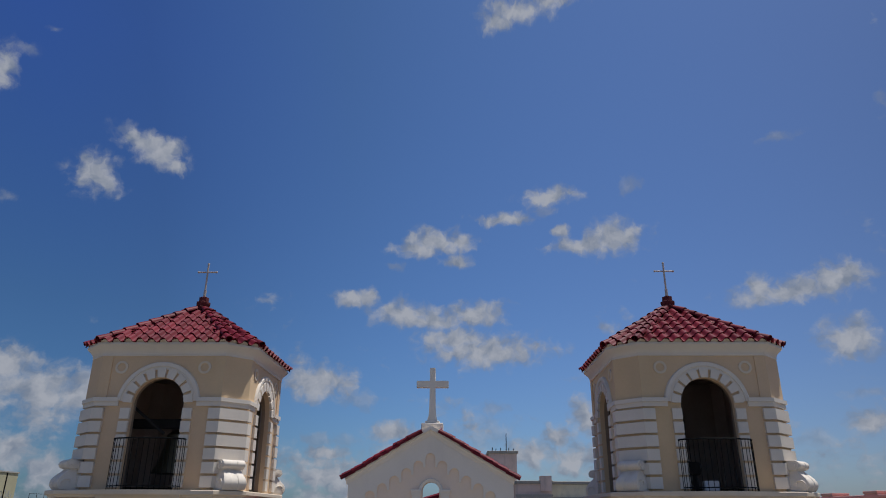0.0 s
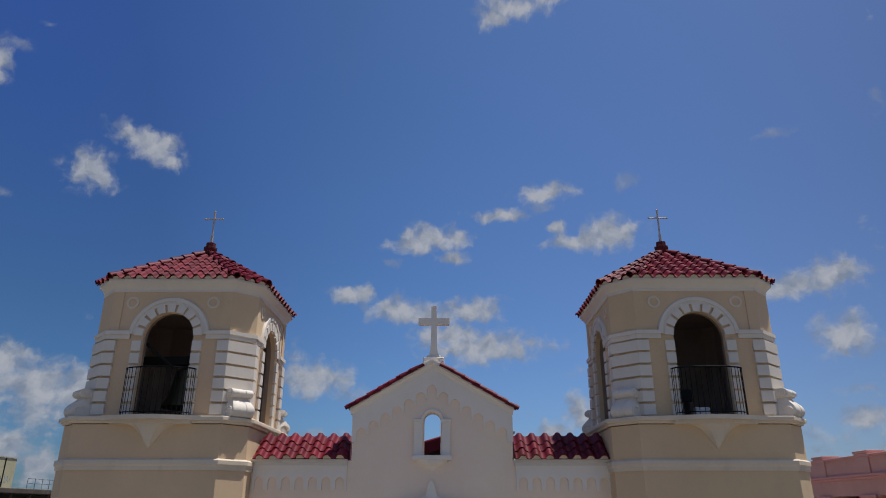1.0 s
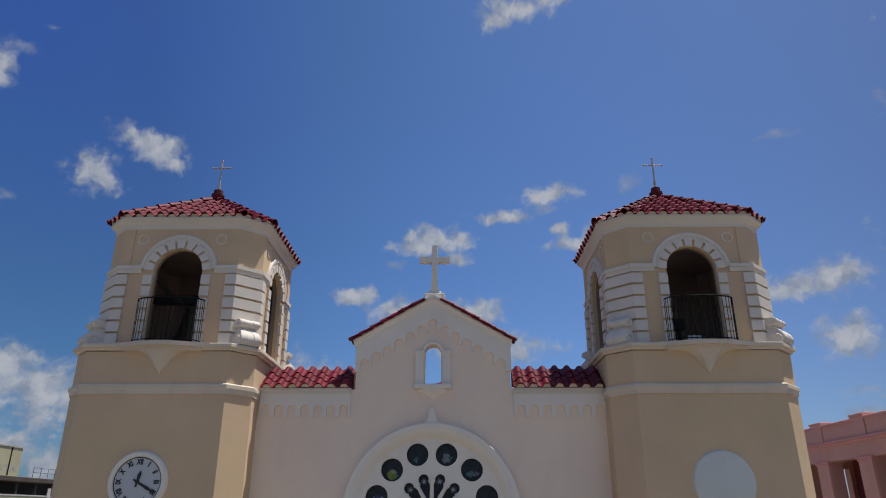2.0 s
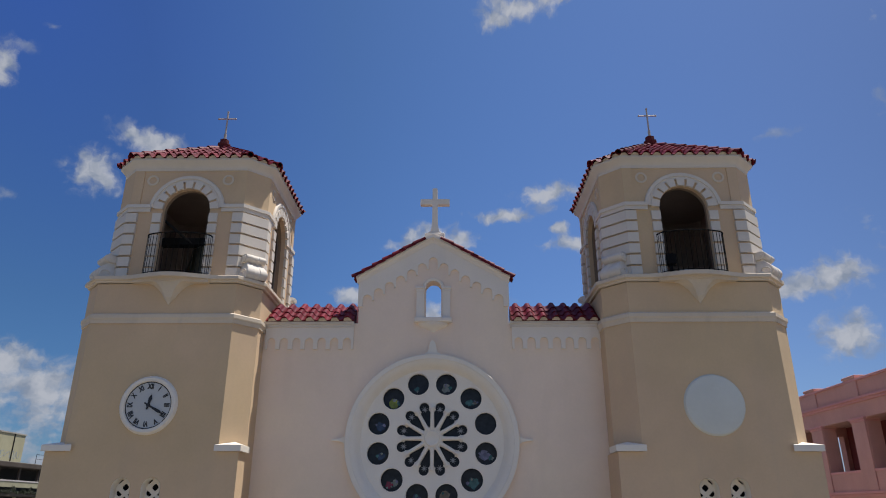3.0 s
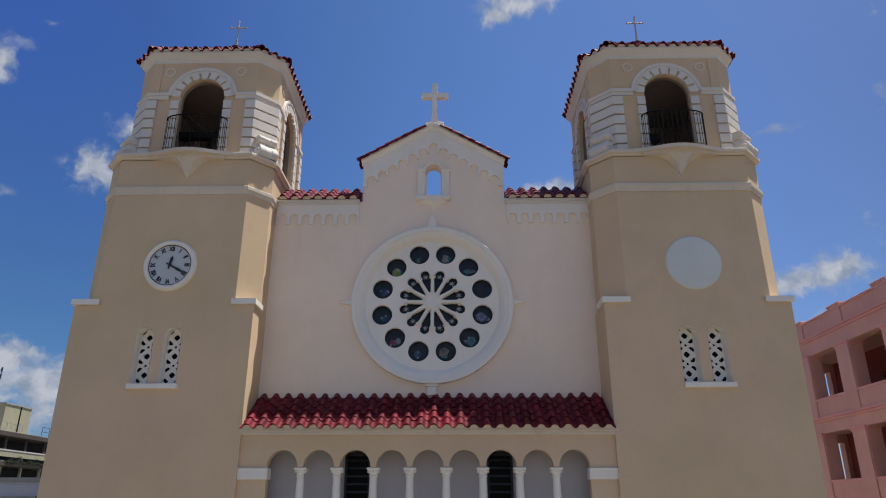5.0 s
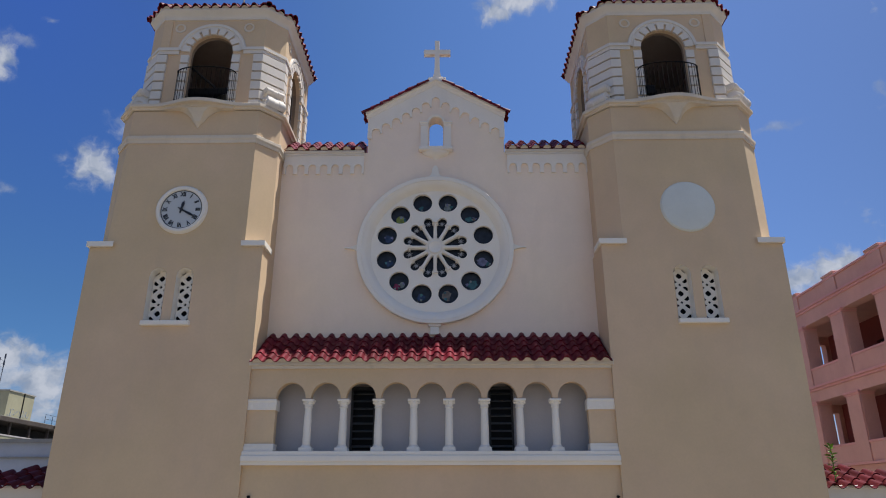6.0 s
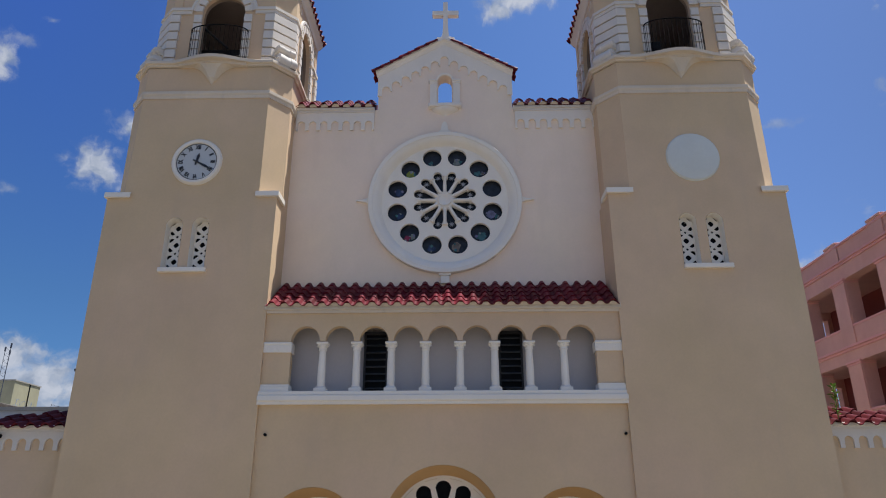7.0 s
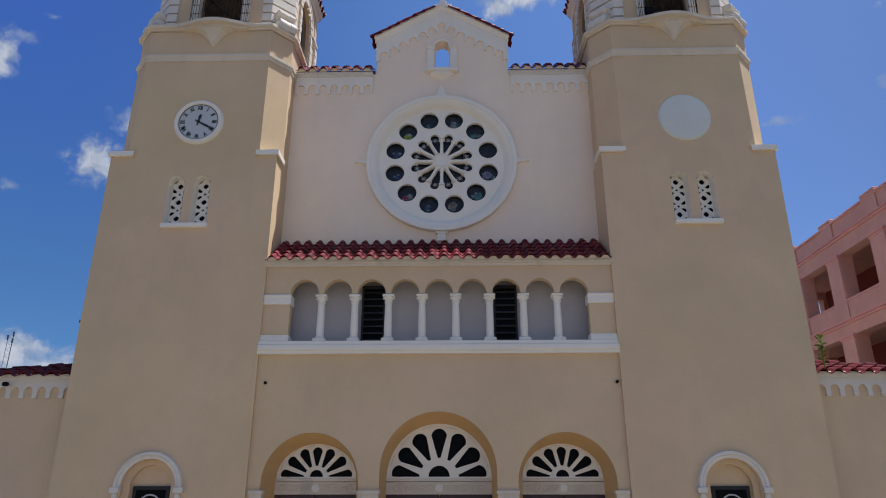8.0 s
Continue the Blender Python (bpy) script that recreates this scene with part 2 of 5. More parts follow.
GLASS = glass_mat("dark_leaded_glass", (0.036, 0.040, 0.050), 0.3)
GLASS.node_tree.nodes["Principled BSDF"].inputs["Specular IOR Level"].default_value = 0.3
GLASS_B = glass_mat("black_window_glass", (0.006, 0.006, 0.006), 0.4)
GLASS_B.node_tree.nodes["Principled BSDF"].inputs["Specular IOR Level"].default_value = 0.08
HUES = {"green": (0.45, 0.5, 0.05), "pale": (0.40, 0.42, 0.36), "blue": (0.06, 0.085, 0.17), "teal": (0.10, 0.25, 0.24), "red": (0.42, 0.03, 0.08), "tan": (0.36, 0.28, 0.2), "lilac": (0.3, 0.28, 0.42)}
STAINED = {k: glass_mat(k + "_stained_glass", v, 0.2) for k, v in HUES.items()}


GABLEW = material("white_gable_paint", (0.83, 0.745, 0.64), 0.8, 0.04, 6, 0.12, 0.2, (0.58, 0.53, 0.47), streak=True)
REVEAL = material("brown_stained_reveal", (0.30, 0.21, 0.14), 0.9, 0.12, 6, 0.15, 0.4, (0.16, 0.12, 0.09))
DISCW = material("grey_white_disc_paint", (0.66, 0.665, 0.60), 0.8, 0.05, 4, 0.08, 0.3, (0.58, 0.55, 0.48))
SLAB = material("dark_stained_slab", (0.065, 0.05, 0.04), 0.95, 0.2, 3, 0.2, 0.4, (0.16, 0.14, 0.11), streak=True)
YELLOWF = material("faded_yellow_plaster", (0.74, 0.68, 0.50), 0.9, 0.1, 3, 0.2, 0.35, (0.42, 0.38, 0.30), streak=True)
HOUSEW = material("blue_grey_house_render", (0.50, 0.505, 0.53), 0.9, 0.08, 3, 0.15, 0.35, (0.34, 0.34, 0.36), streak=True)
SHUTTER = material("brown_timber_shutter", (0.21, 0.175, 0.15), 0.85, 0.15, 8, 0.1)
SILVER = material("grey_flower_paint", (0.34, 0.34, 0.35), 0.8, 0.05, 8, 0.1)
SPRAY = material("blue_grey_spray_paint", (0.20, 0.25, 0.33), 0.7, 0.1, 8, 0)


# ---- mesh helpers ----
def mesh_of(name, bm, mat, smooth=False):
    bmesh.ops.remove_doubles(bm, verts=bm.verts, dist=0.0002)
    bmesh.ops.recalc_face_normals(bm, faces=bm.faces)
    me = bpy.data.meshes.new(name)
    bm.to_mesh(me)
    bm.free()
    me.materials.append(mat)
    if smooth:
        for p in me.polygons:
            p.use_smooth = True
        me.set_sharp_from_angle(angle=radians(38))
    return me


def part(name, bm, mat, parent, label="", smooth=False):
    """One mesh object under a thing or a part; a bmesh or a ready mesh."""
    me = bm if isinstance(bm, bpy.types.Mesh) else mesh_of(name, bm, mat, smooth)
    ob = new(name, me)
    under(ob, parent)
    return tagged(ob, label)


def under(ob, parent):
    """Hang ob under parent; its mesh stays in world coordinates."""
    ob.parent = parent
    if parent.parent is None:
        ob.matrix_parent_inverse = parent.matrix_basis.inverted()


def thing(name, label, category, m=None, group="", kind=""):
    ob = new(name)
    ob.empty_display_size = 0.2
    if m is not None:
        ob.matrix_basis = m
    return tagged(ob, label, category, group, kind)


def solid(name, bm, mat, label, category="", kind="", smooth=False, group=""):
    return tagged(new(name, mesh_of(name, bm, mat, smooth)), label, category, group, kind)


def box(bm, x0, x1, y0, y1, z0, z1, bev=0.0):
    r = bmesh.ops.create_cube(bm, size=1, matrix=Matrix.Translation(((x0 + x1) / 2, (y0 + y1) / 2, (z0 + z1) / 2)) @ Matrix.Diagonal((abs(x1 - x0), abs(y1 - y0), abs(z1 - z0), 1)))
    if bev:
        es = list({e for v in r["verts"] for e in v.link_edges})
        bmesh.ops.bevel(bm, geom=es, offset=bev, segments=1, affect="EDGES")
    return bm


def boxed(*a, bev=0.0):
    return box(bmesh.new(), *a, bev=bev)


def plate(bm, loops, y0, y1):
    """A flat panel in the xz plane with any number of holes, from y0 to y1. loops: outline first, then holes."""
    t = bmesh.new()
    for lp in loops:
        vs = [t.verts.new((x, y0, z)) for x, z in lp]
        for k in range(len(vs)):
            t.edges.new((vs[k - 1], vs[k]))
    bmesh.ops.triangle_fill(t, use_beauty=True, use_dissolve=False, edges=t.edges[:], normal=(0, -1, 0))
    ex = bmesh.ops.extrude_face_region(t, geom=t.faces[:])
    bmesh.ops.translate(t, vec=(0, y1 - y0, 0), verts=[v for v in ex["geom"] if isinstance(v, bmesh.types.BMVert)])
    bmesh.ops.recalc_face_normals(t, faces=t.faces)
    me = bpy.data.meshes.new("t")
    t.to_mesh(me)
    t.free()
    bm.from_mesh(me)
    bpy.data.meshes.remove(me)
    return bm


def rect(x0, x1, z0, z1):
    return [(x0, z0), (x1, z0), (x1, z1), (x0, z1)]


def arch(cx, half, z0, spring, seg=20, rise=None):
    """A round-headed opening's outline."""
    rise = half if rise is None else rise
    return [(cx - half, z0), (cx + half, z0)] + [(cx + half * math.cos(math.pi * k / seg), spring + rise * math.sin(math.pi * k / seg)) for k in range(seg + 1)]


def disc(cx, cz, r, seg=40, a0=0.0):
    return [(cx + r * math.cos(a0 + 2 * math.pi * k / seg), cz + r * math.sin(a0 + 2 * math.pi * k / seg)) for k in range(seg)]


def band(bm, cx, cz, r0, r1, a0, a1, y0, y1, seg=16):
    """A piece of a flat ring between two angles (degrees)."""
    pts = [(cx + r1 * math.cos(radians(a0 + (a1 - a0) * k / seg)), cz + r1 * math.sin(radians(a0 + (a1 - a0) * k / seg))) for k in range(seg + 1)]
    pts += [(cx + r0 * math.cos(radians(a1 + (a0 - a1) * k / seg)), cz + r0 * math.sin(radians(a1 + (a0 - a1) * k / seg))) for k in range(seg + 1)]
    return plate(bm, [pts], y0, y1)


def ring_solid(bm, cx, cz, prof, y_of, seg=64, a0=0.0, a1=360.0):
    """A turned moulding round the axis through (cx, cz) along y: prof is (radius, y)."""
    closed = abs(a1 - a0) >= 360
    n = seg if closed else seg + 1
    rows = []
    for k in range(n):
        a = radians(a0 + (a1 - a0) * k / seg)
        rows.append([bm.verts.new((cx + r * math.cos(a), y_of + y, cz + r * math.sin(a))) for r, y in prof])
    for k in range(seg):
        p, q = rows[k], rows[(k + 1) % n]
        for j in range(len(prof) - 1):
            bm.faces.new((p[j], p[j + 1], q[j + 1], q[j]))
    return bm


def octagon(h, c, cx, cy, tuck=(0, 0), wide=(0, 0)):
    """A square of half side h with its corners cut off by c, from the front face's left end round.
    tuck: how far the left and right sides stand back; wide: how far the front face runs past its ends."""
    a, l, r = h - c, cx - h + tuck[0], cx + h - tuck[1]
    return [(cx - a - wide[0], cy - h), (cx + a + wide[1], cy - h), (r, cy - a), (r, cy + a), (cx + a, cy + h), (cx - a, cy + h), (l, cy + a), (l, cy - a)]


def mould(bm, h, c, cx, cy, prof, closed=False, tuck=(0, 0), wide=(0, 0)):
    """A moulding round the cut-cornered square: prof is (outward offset, z)."""
    rows = [[bm.verts.new((x, y, z)) for x, y in octagon(h + o, c + 0.586 * o, cx, cy, tuck, wide)] for o, z in prof]
    pairs = list(zip(rows, rows[1:])) + ([(rows[-1], rows[0])] if closed else [])
    for p, q in pairs:
        for k in range(8):
            bm.faces.new((p[k], p[(k + 1) % 8], q[(k + 1) % 8], q[k]))
    return bm


def cap_face(bm, pts, z):
    bm.faces.new([bm.verts.new((x, y, z)) for x, y in pts])
    return bm


def lathe(bm, prof, cx=0, cy=0, seg=16):
    rows = [[bm.verts.new((cx + r * math.cos(2 * math.pi * k / seg), cy + r * math.sin(2 * math.pi * k / seg), z)) for k in range(seg)] for r, z in prof]
    for p, q in zip(rows, rows[1:]):
        for k in range(seg):
            bm.faces.new((p[k], p[(k + 1) % seg], q[(k + 1) % seg], q[k]))
    bm.faces.new(rows[0])
    bm.faces.new(rows[-1])
    return bm


def rod(bm, a, b, r, seg=8):
    a, b = Vector(a), Vector(b)
    m = Matrix.Translation((a + b) / 2) @ (b - a).to_track_quat("Z", "Y").to_matrix().to_4x4()
    bmesh.ops.create_cone(bm, cap_ends=True, segments=seg, radius1=r, radius2=r, depth=(b - a).length, matrix=m)
    return bm


def tube(bm, pts, r, seg=6):
    for a, b in zip(pts, pts[1:]):
        rod(bm, a, b, r, seg)
    return bm


def extrude_x(bm, poly, x0, x1):
    """A profile in the yz plane drawn out along x."""
    a = [bm.verts.new((x0, y, z)) for y, z in poly]
    b = [bm.verts.new((x1, y, z)) for y, z in poly]
    n = len(poly)
    for k in range(n):
        bm.faces.new((a[k], a[(k + 1) % n], b[(k + 1) % n], b[k]))
    bm.faces.new(a)
    bm.faces.new(b)
    return bm


# ---- clay tiles ----
PITCH = 0.262


def tile_mesh(name, pitch, length, mat, rise=0.098, stop=None):
    """One clay tile: round roll and shallow pan, thick lower edge; x across, y up the slope, z out. Its lower end lies at y = 0."""
    us = [-0.53 + 1.06 * k / 16 for k in range(17)]

    def height(u):
        c = math.cos(2 * math.pi * u)
        return rise * (0.5 + 0.5 * math.copysign(abs(c) ** 0.62, c)) - 0.36 * rise
    bm = bmesh.new()
    lo, lob, hi = ([bm.verts.new((pitch * u, y, height(u) * k + lift)) for u in us] for y, k, lift in ((0.0, 1.0, 0.027), (0.006, 0.87, 0.006), (length, 0.92, 0.0)))
    for k in range(len(us) - 1):
        bm.faces.new((lo[k], lo[k + 1], hi[k + 1], hi[k]))
        bm.faces.new((lob[k], lob[k + 1], lo[k + 1], lo[k]))
    me = bpy.data.meshes.new(name)
    bmesh.ops.recalc_face_normals(bm, faces=bm.faces)
    if stop:
        # mortar that closes the roll's open end at the eave
        top = [(bm.verts.new((pitch * u, 0.05, height(u) * 0.42 + 0.002)), bm.verts.new((pitch * u, 0.05, -0.05))) for u in us if abs(u) < 0.36]
        for (a, c), (b, d) in zip(top, top[1:]):
            bm.faces.new((c, d, b, a)).material_index = 1
    bm.to_mesh(me)
    bm.free()
    me.materials.append(mat)
    if stop:
        me.materials.append(stop)
    for p in me.polygons:
        p.use_smooth = True
    me.set_sharp_from_angle(angle=radians(50))
    return me


def cap_tile_mesh(name, r, length, mat, seg=8):
    """A half-round hip or ridge tile, wider at its lower end."""
    bm = bmesh.new()
    rows = []
    for y, k_, lift in ((0.0, 1.0, 0.02), (length, 0.82, 0.0)):
        for th in (0.0, 0.018):
            rows.append([bm.verts.new(((r * k_ - th) * math.cos(math.pi * k / seg), y, (r * k_ - th) * math.sin(math.pi * k / seg) + lift)) for k in range(seg + 1)])
    lo, lob, hi, hib = rows
    for k in range(seg):
        bm.faces.new((lo[k], lo[k + 1], hi[k + 1], hi[k]))
        bm.faces.new((lob[k], lob[k + 1], lo[k + 1], lo[k]))
        bm.faces.new((hib[k], hib[k + 1], hi[k + 1], hi[k]))
    bmesh.ops.recalc_face_normals(bm, faces=bm.faces)
    me = bpy.data.meshes.new(name)
    bm.to_mesh(me)
    bm.free()
    me.materials.append(mat)
    for p in me.polygons:
        p.use_smooth = True
    me.set_sharp_from_angle(angle=radians(50))
    return me


S_TILE = tile_mesh("roof_tile", PITCH, 0.36, TILE)
S_TILE_LOW = tile_mesh("roof_tile", 0.29, 0.36, TILE, 0.055)
S_TILE_OLD = tile_mesh("roof_tile", 0.30, 0.40, TILE_OLD)
CAP_TILE = cap_tile_mesh("hip_tile", 0.085, 0.33, TILE)
RAKE_TILE = cap_tile_mesh("hip_tile", 0.072, 0.31, TILE)
# the lowest row has its roll ends closed with cream mortar
EAVE_TILE = tile_mesh("eave_tile", PITCH, 0.36, TILE, stop=AGED)
tile_rng = random.Random(4)


def lay_tile(mesh, parent, origin, across, up, out, name="roof_tile", jitter=1.0):
    j = tile_rng.uniform
    ob = new(name, mesh)
    under(ob, parent)
    m = Matrix((across, up, out)).transposed().to_4x4()
    ob.matrix_basis = Matrix.Translation(Vector(origin) + Vector(out) * j(-0.005, 0.007) * jitter) @ m @ pose(0, j(-0.01, 0.01) * jitter, 0, j(-0.8, 0.8) * jitter, j(-1.5, 1.5) * jitter, j(-1.2, 1.2) * jitter)
    return ob


def tile_slope(parent, a, b, c, d, row=0.29, pitch=PITCH, mesh=None, proud=0.035, count=0, top_gap=0.12, eave=None):
    """Tiles over a plane from the eave a-b (left to right, seen from outside) up to d-c; rows are cut to the plane's outline."""
    mesh = mesh or S_TILE
    a, b, c, d = (Vector(v) for v in (a, b, c, d))
    across = (b - a).normalized()
    up = ((d - a) - across * (d - a).dot(across)).normalized()
    out = across.cross(up).normalized()
    width, height = (b - a).length, (d - a).dot(up)
    xl, xr = (d - a).dot(across), (c - a).dot(across)
    n = count or max(1, round(width / pitch))
    for k in range(n):
        x = (k + 0.5) * width / n
        r = 0
        while r * row < height - top_gap:
            y = r * row
            f = (y + 0.12) / height
            if xl * f - 0.02 < x < width + (xr - width) * f + 0.02:
                lay_tile(mesh if r or not eave else eave, parent, a + across * x + up * y + out * proud, across, up, out)
            r += 1


def hip_line(parent, lo, hi, out, step=0.30, mesh=None):
    lo, hi = Vector(lo), Vector(hi)
    up = (hi - lo).normalized()
    out = Vector(out)
    out = (out - up * out.dot(up)).normalized()
    across = up.cross(out)
    reach = (hi - lo).length - 0.30
    n = max(2, round(reach / step) + 1)
    for k in range(n):
        lay_tile(mesh or CAP_TILE, parent, lo + up * reach * k / (n - 1) + out * 0.03, across, up, out, "hip_tile", 0.8)


# ---- ground ----
solid("ground", boxed(-2500, 2500, -2500, 2500, -0.3, 0), STREET, "dark asphalt and distant ground round the square", "ground", "structure")
solid("pavement", boxed(-9.5, 9.5, -16, 13.0, 0, 0.02), GROUND, "pale stone paved square before the church", "pavement", "structure")

# ---- bell towers ----
CY, TH, TC = 14.91, 1.93, 0.48      # belfry axis; tower half width, cut corners
FY = 12.96 + TH                     # tower axis
BH, BC = 1.70, 0.42                 # belfry


def turned(bm, k, cx):
    """Turn a piece drawn for the front face round the tower's axis by quarter turns and set it in place."""
    bmesh.ops.transform(bm, matrix=pose(cx, CY, 0, 0, 0, 90 * k), verts=bm.verts)
    return bm


def prism(bm, poly, z0, z1):
    a = [bm.verts.new((x, y, z0)) for x, y in poly]
    b = [bm.verts.new((x, y, z1)) for x, y in poly]
    n = len(poly)
    for k in range(n):
        bm.faces.new((a[k], a[(k + 1) % n], b[(k + 1) % n], b[k]))
    bm.faces.new(a[::-1])
    bm.faces.new(b)
    return bm


def corner_poly(inner, proud):
    """Plan of a piece that wraps a belfry corner, from inner on the front face to inner on the side face."""
    f, a = BH + proud, BH - BC + 0.414 * proud
    e = BH - BC
    return [(inner, -f), (a, -f), (f, -a), (f, -inner), (BH - 0.01, -inner), (BH - 0.01, -e), (e, -BH + 0.01), (inner, -BH + 0.01)]


def scroll_bm():
    """A volute bracket against a cut corner: back on x = 0, going out along +x, y across; rolled top, waist and swelling foot."""
    prof = [(0.33, 12.92, 0.235), (0.355, 12.95, 0.24), (0.385, 13.0, 0.245), (0.40, 13.06, 0.245), (0.39, 13.13, 0.24), (0.355, 13.20, 0.225), (0.295, 13.27, 0.205), (0.235, 13.33, 0.19), (0.20, 13.38, 0.185)]
    prof += [(0.185 + 0.115 * math.cos(radians(a)), 13.49 + 0.105 * math.sin(radians(a)), 0.235) for a in range(-75, 181, 25)]
    bm = bmesh.new()
    rows = [[bm.verts.new((q, y, z)) for q, y in ((-0.03, -w), (x - 0.012, -w), (x, -w + 0.012), (x, -0.07), (x - 0.014, -0.058), (x - 0.014, 0.058), (x, 0.07), (x, w - 0.012), (x - 0.012, w), (-0.03, w))] for x, z, w in prof]
    for p, q in zip(rows, rows[1:]):
        for k in range(9):
            bm.faces.new((p[k], p[k + 1], q[k + 1], q[k]))
    # cheeks: the roll's end discs and the spiral of the foot
    for y in (-0.245, 0.245):
        rod(bm, (0.175, y * 0.9, 13.49), (0.175, y * 1.04, 13.49), 0.07, 12)
        rod(bm, (0.175, y * 0.9, 13.49), (0.175, y * 1.10, 13.49), 0.03, 10)
        tube(bm, [(0.20 + (0.155 - 0.019 * k) * math.cos(0.6 * k - 0.6), y, 13.08 + (0.13 - 0.016 * k) * math.sin(0.6 * k - 0.6)) for k in range(8)], 0.016, 6)
    return bm


def tower(cx, bx, wx, label):
    t = thing("bell_tower", label, "bell tower", pose(cx, FY, 0), "pair of bell towers")
    dx = cx - 0.03
    slits = [wx - 0.289, wx + 0.289]
    holes = [arch(x, 0.185, 7.665, 8.645, 14) for x in slits] + [arch(dx, 0.525, 0.02, 2.23, 24)]
    ex = cx + TH - (0.075 if cx < 0 else 0.0)      # the lower stage is a little narrower beside the portico
    part("base_front", plate(bmesh.new(), [rect(cx - TH, ex, 0, 9.31)] + holes, FY - TH, FY - TH + 0.32), CREAM, t, "smooth cream stucco lower stage")
    part("base", boxed(cx - TH, ex, FY - TH + 0.32, FY + TH, 0, 9.31), CREAM, t)
    tuck, wide = ((0, 0.075), (0.06, 0)) if cx < 0 else ((0.04, 0), (0, 0.035))
    bm = bmesh.new()
    rows = [[bm.verts.new((x, y, z)) for x, y in octagon(TH, TC, cx, FY, tuck, (wide[0] * k, wide[1] * k))] for z, k in ((9.31, 2.0), (12.72, 0.8))]
    for k in range(8):
        bm.faces.new((rows[0][k], rows[0][(k + 1) % 8], rows[1][(k + 1) % 8], rows[1][k]))
    part("shaft", bm, CREAM, t, "cream stucco shaft with cut corners")
    for sx in (-1, 1):
        for sy in (-1, 1):
            o = -0.02 if cx < 0 and sx > 0 else 0.045
            q = [(o, 0.075), (o, -TC - 0.06), (-TC - 0.06, 0.075)]
            bm = prism(bmesh.new(), [(cx + sx * (TH + x), FY + sy * (TH + y)) for x, y in q], 9.314, 9.43)
            top = [v for v in bm.verts if v.co.z > 9.4]
            mid = bm.verts.new((cx + sx * (TH - TC / 2), FY + sy * (TH - TC / 2), 9.51))
            for k in range(3):
                bm.faces.new((top[k], top[(k + 1) % 3], mid))
            part("shoulder_cap", bm, TRIM, t, "white sloped corner cap")
    bm = mould(bmesh.new(), TH, TC, cx, FY, [(-0.01, 11.86), (0.025, 11.86), (0.03, 11.93), (0.055, 11.97), (0.055, 12.04), (0.03, 12.06), (-0.01, 12.08)], tuck=tuck, wide=wide)
    part("string_course", bm, AGED, t, "off-white moulded string course")
    bm = mould(bmesh.new(), TH, TC, cx, FY, [(-0.01, 12.735), (0.045, 12.74), (0.055, 12.775), (0.10, 12.79), (0.11, 12.80), (0.11, 12.858), (0.10, 12.872), (-0.3, 12.887)], tuck=tuck, wide=wide)
    cap_face(bm, octagon(TH - 0.3, TC - 0.17, cx, FY, tuck, wide), 12.887)
    part("ledge", bm, AGED, t, "off-white weathered ledge under the belfry")
    # belfry walls
    e = BH - BC
    for k in range(4):
        o = [(-e, 12.88), (-0.53, 12.88), (-0.53, 14.535)] + [(-0.53 * math.cos(math.pi * j / 20), 14.535 + 0.53 * math.sin(math.pi * j / 20)) for j in range(1, 20)] + [(0.53, 14.535), (0.53, 12.88), (e, 12.88), (e, 15.56), (-e, 15.56)]
        part("belfry_wall", turned(plate(bmesh.new(), [o], -BH, -BH + 0.10), k, bx), CREAM, t)
        # inner half of the wall's thickness: shade painted in as brown, stains over it
        part("inner_reveal", turned(plate(bmesh.new(), [o], -BH + 0.102, -BH + 0.18), k, bx), REVEAL, t, "brown inner wall face with shade in its colour, and stains")
        part("belfry_corner", turned(prism(bmesh.new(), [(e, -BH), (BH, -e), (BH - 0.18, -e), (e, -BH + 0.18)], 12.88, 15.56), k, bx), CREAM, t)
        part("impost", turned(prism(prism(bmesh.new(), corner_poly(0.80, 0.045), 14.49, 14.58), corner_poly(0.80, 0.075), 14.58, 14.66), k, bx), WHITE, t, "white impost moulding")
        part("pilaster", turned(prism(bmesh.new(), corner_poly(1.07, 0.022), 14.66, 15.56), k, bx), CREAM, t)
        if k == 2:
            continue
        for s in (-1, 1):
            bm = bmesh.new()
            ring_solid(bm, s * 0.865, 15.28, [(0.085, 0.005), (0.085, -0.014), (0.092, -0.02), (0.128, -0.02), (0.135, -0.014), (0.135, 0.005)], -BH, 24)
            part("roundel", turned(bm, k, bx), AGED, t, "white ring roundel", smooth=True)
        bm = ring_solid(bmesh.new(), 0, 14.535, [(0.70, 0.01), (0.70, -0.03), (0.76, -0.03), (0.77, -0.055), (0.84, -0.055), (0.86, -0.02), (0.86, 0.01)], -BH, 24, 4, 176)
        part("archivolt", turned(bm, k, bx), WHITE, t, "white moulded arch band", smooth=True)
    quoin = [mesh_of("quoin", turned(prism(bmesh.new(), corner_poly(1.07, 0.07), 0, 0.212), k, bx), WHITE) for k in range(4)]
    jamb = [mesh_of("jamb_block", turned(box(bmesh.new(), s * 0.535, s * 0.73, -BH - 0.055, -BH + 0.01, 0, 0.212), k, bx), WHITE) for k in (0, 1, 3) for s in (-1, 1)]
    for r in range(6):
        for me in quoin + jamb:
            ob = part(me.name.split(".")[0], me, WHITE, t)
            ob.matrix_basis = Matrix.Translation((0, 0, 12.93 + 0.261 * r))
    for k in (0, 1, 3):
        for j in range(9):
            part("voussoir", turned(band(bmesh.new(), 0, 14.535, 0.535, 0.715, 20 * j + 2.5, 20 * j + 17.5, -BH - 0.05, -BH + 0.01, 4), k, bx), WHITE, t)
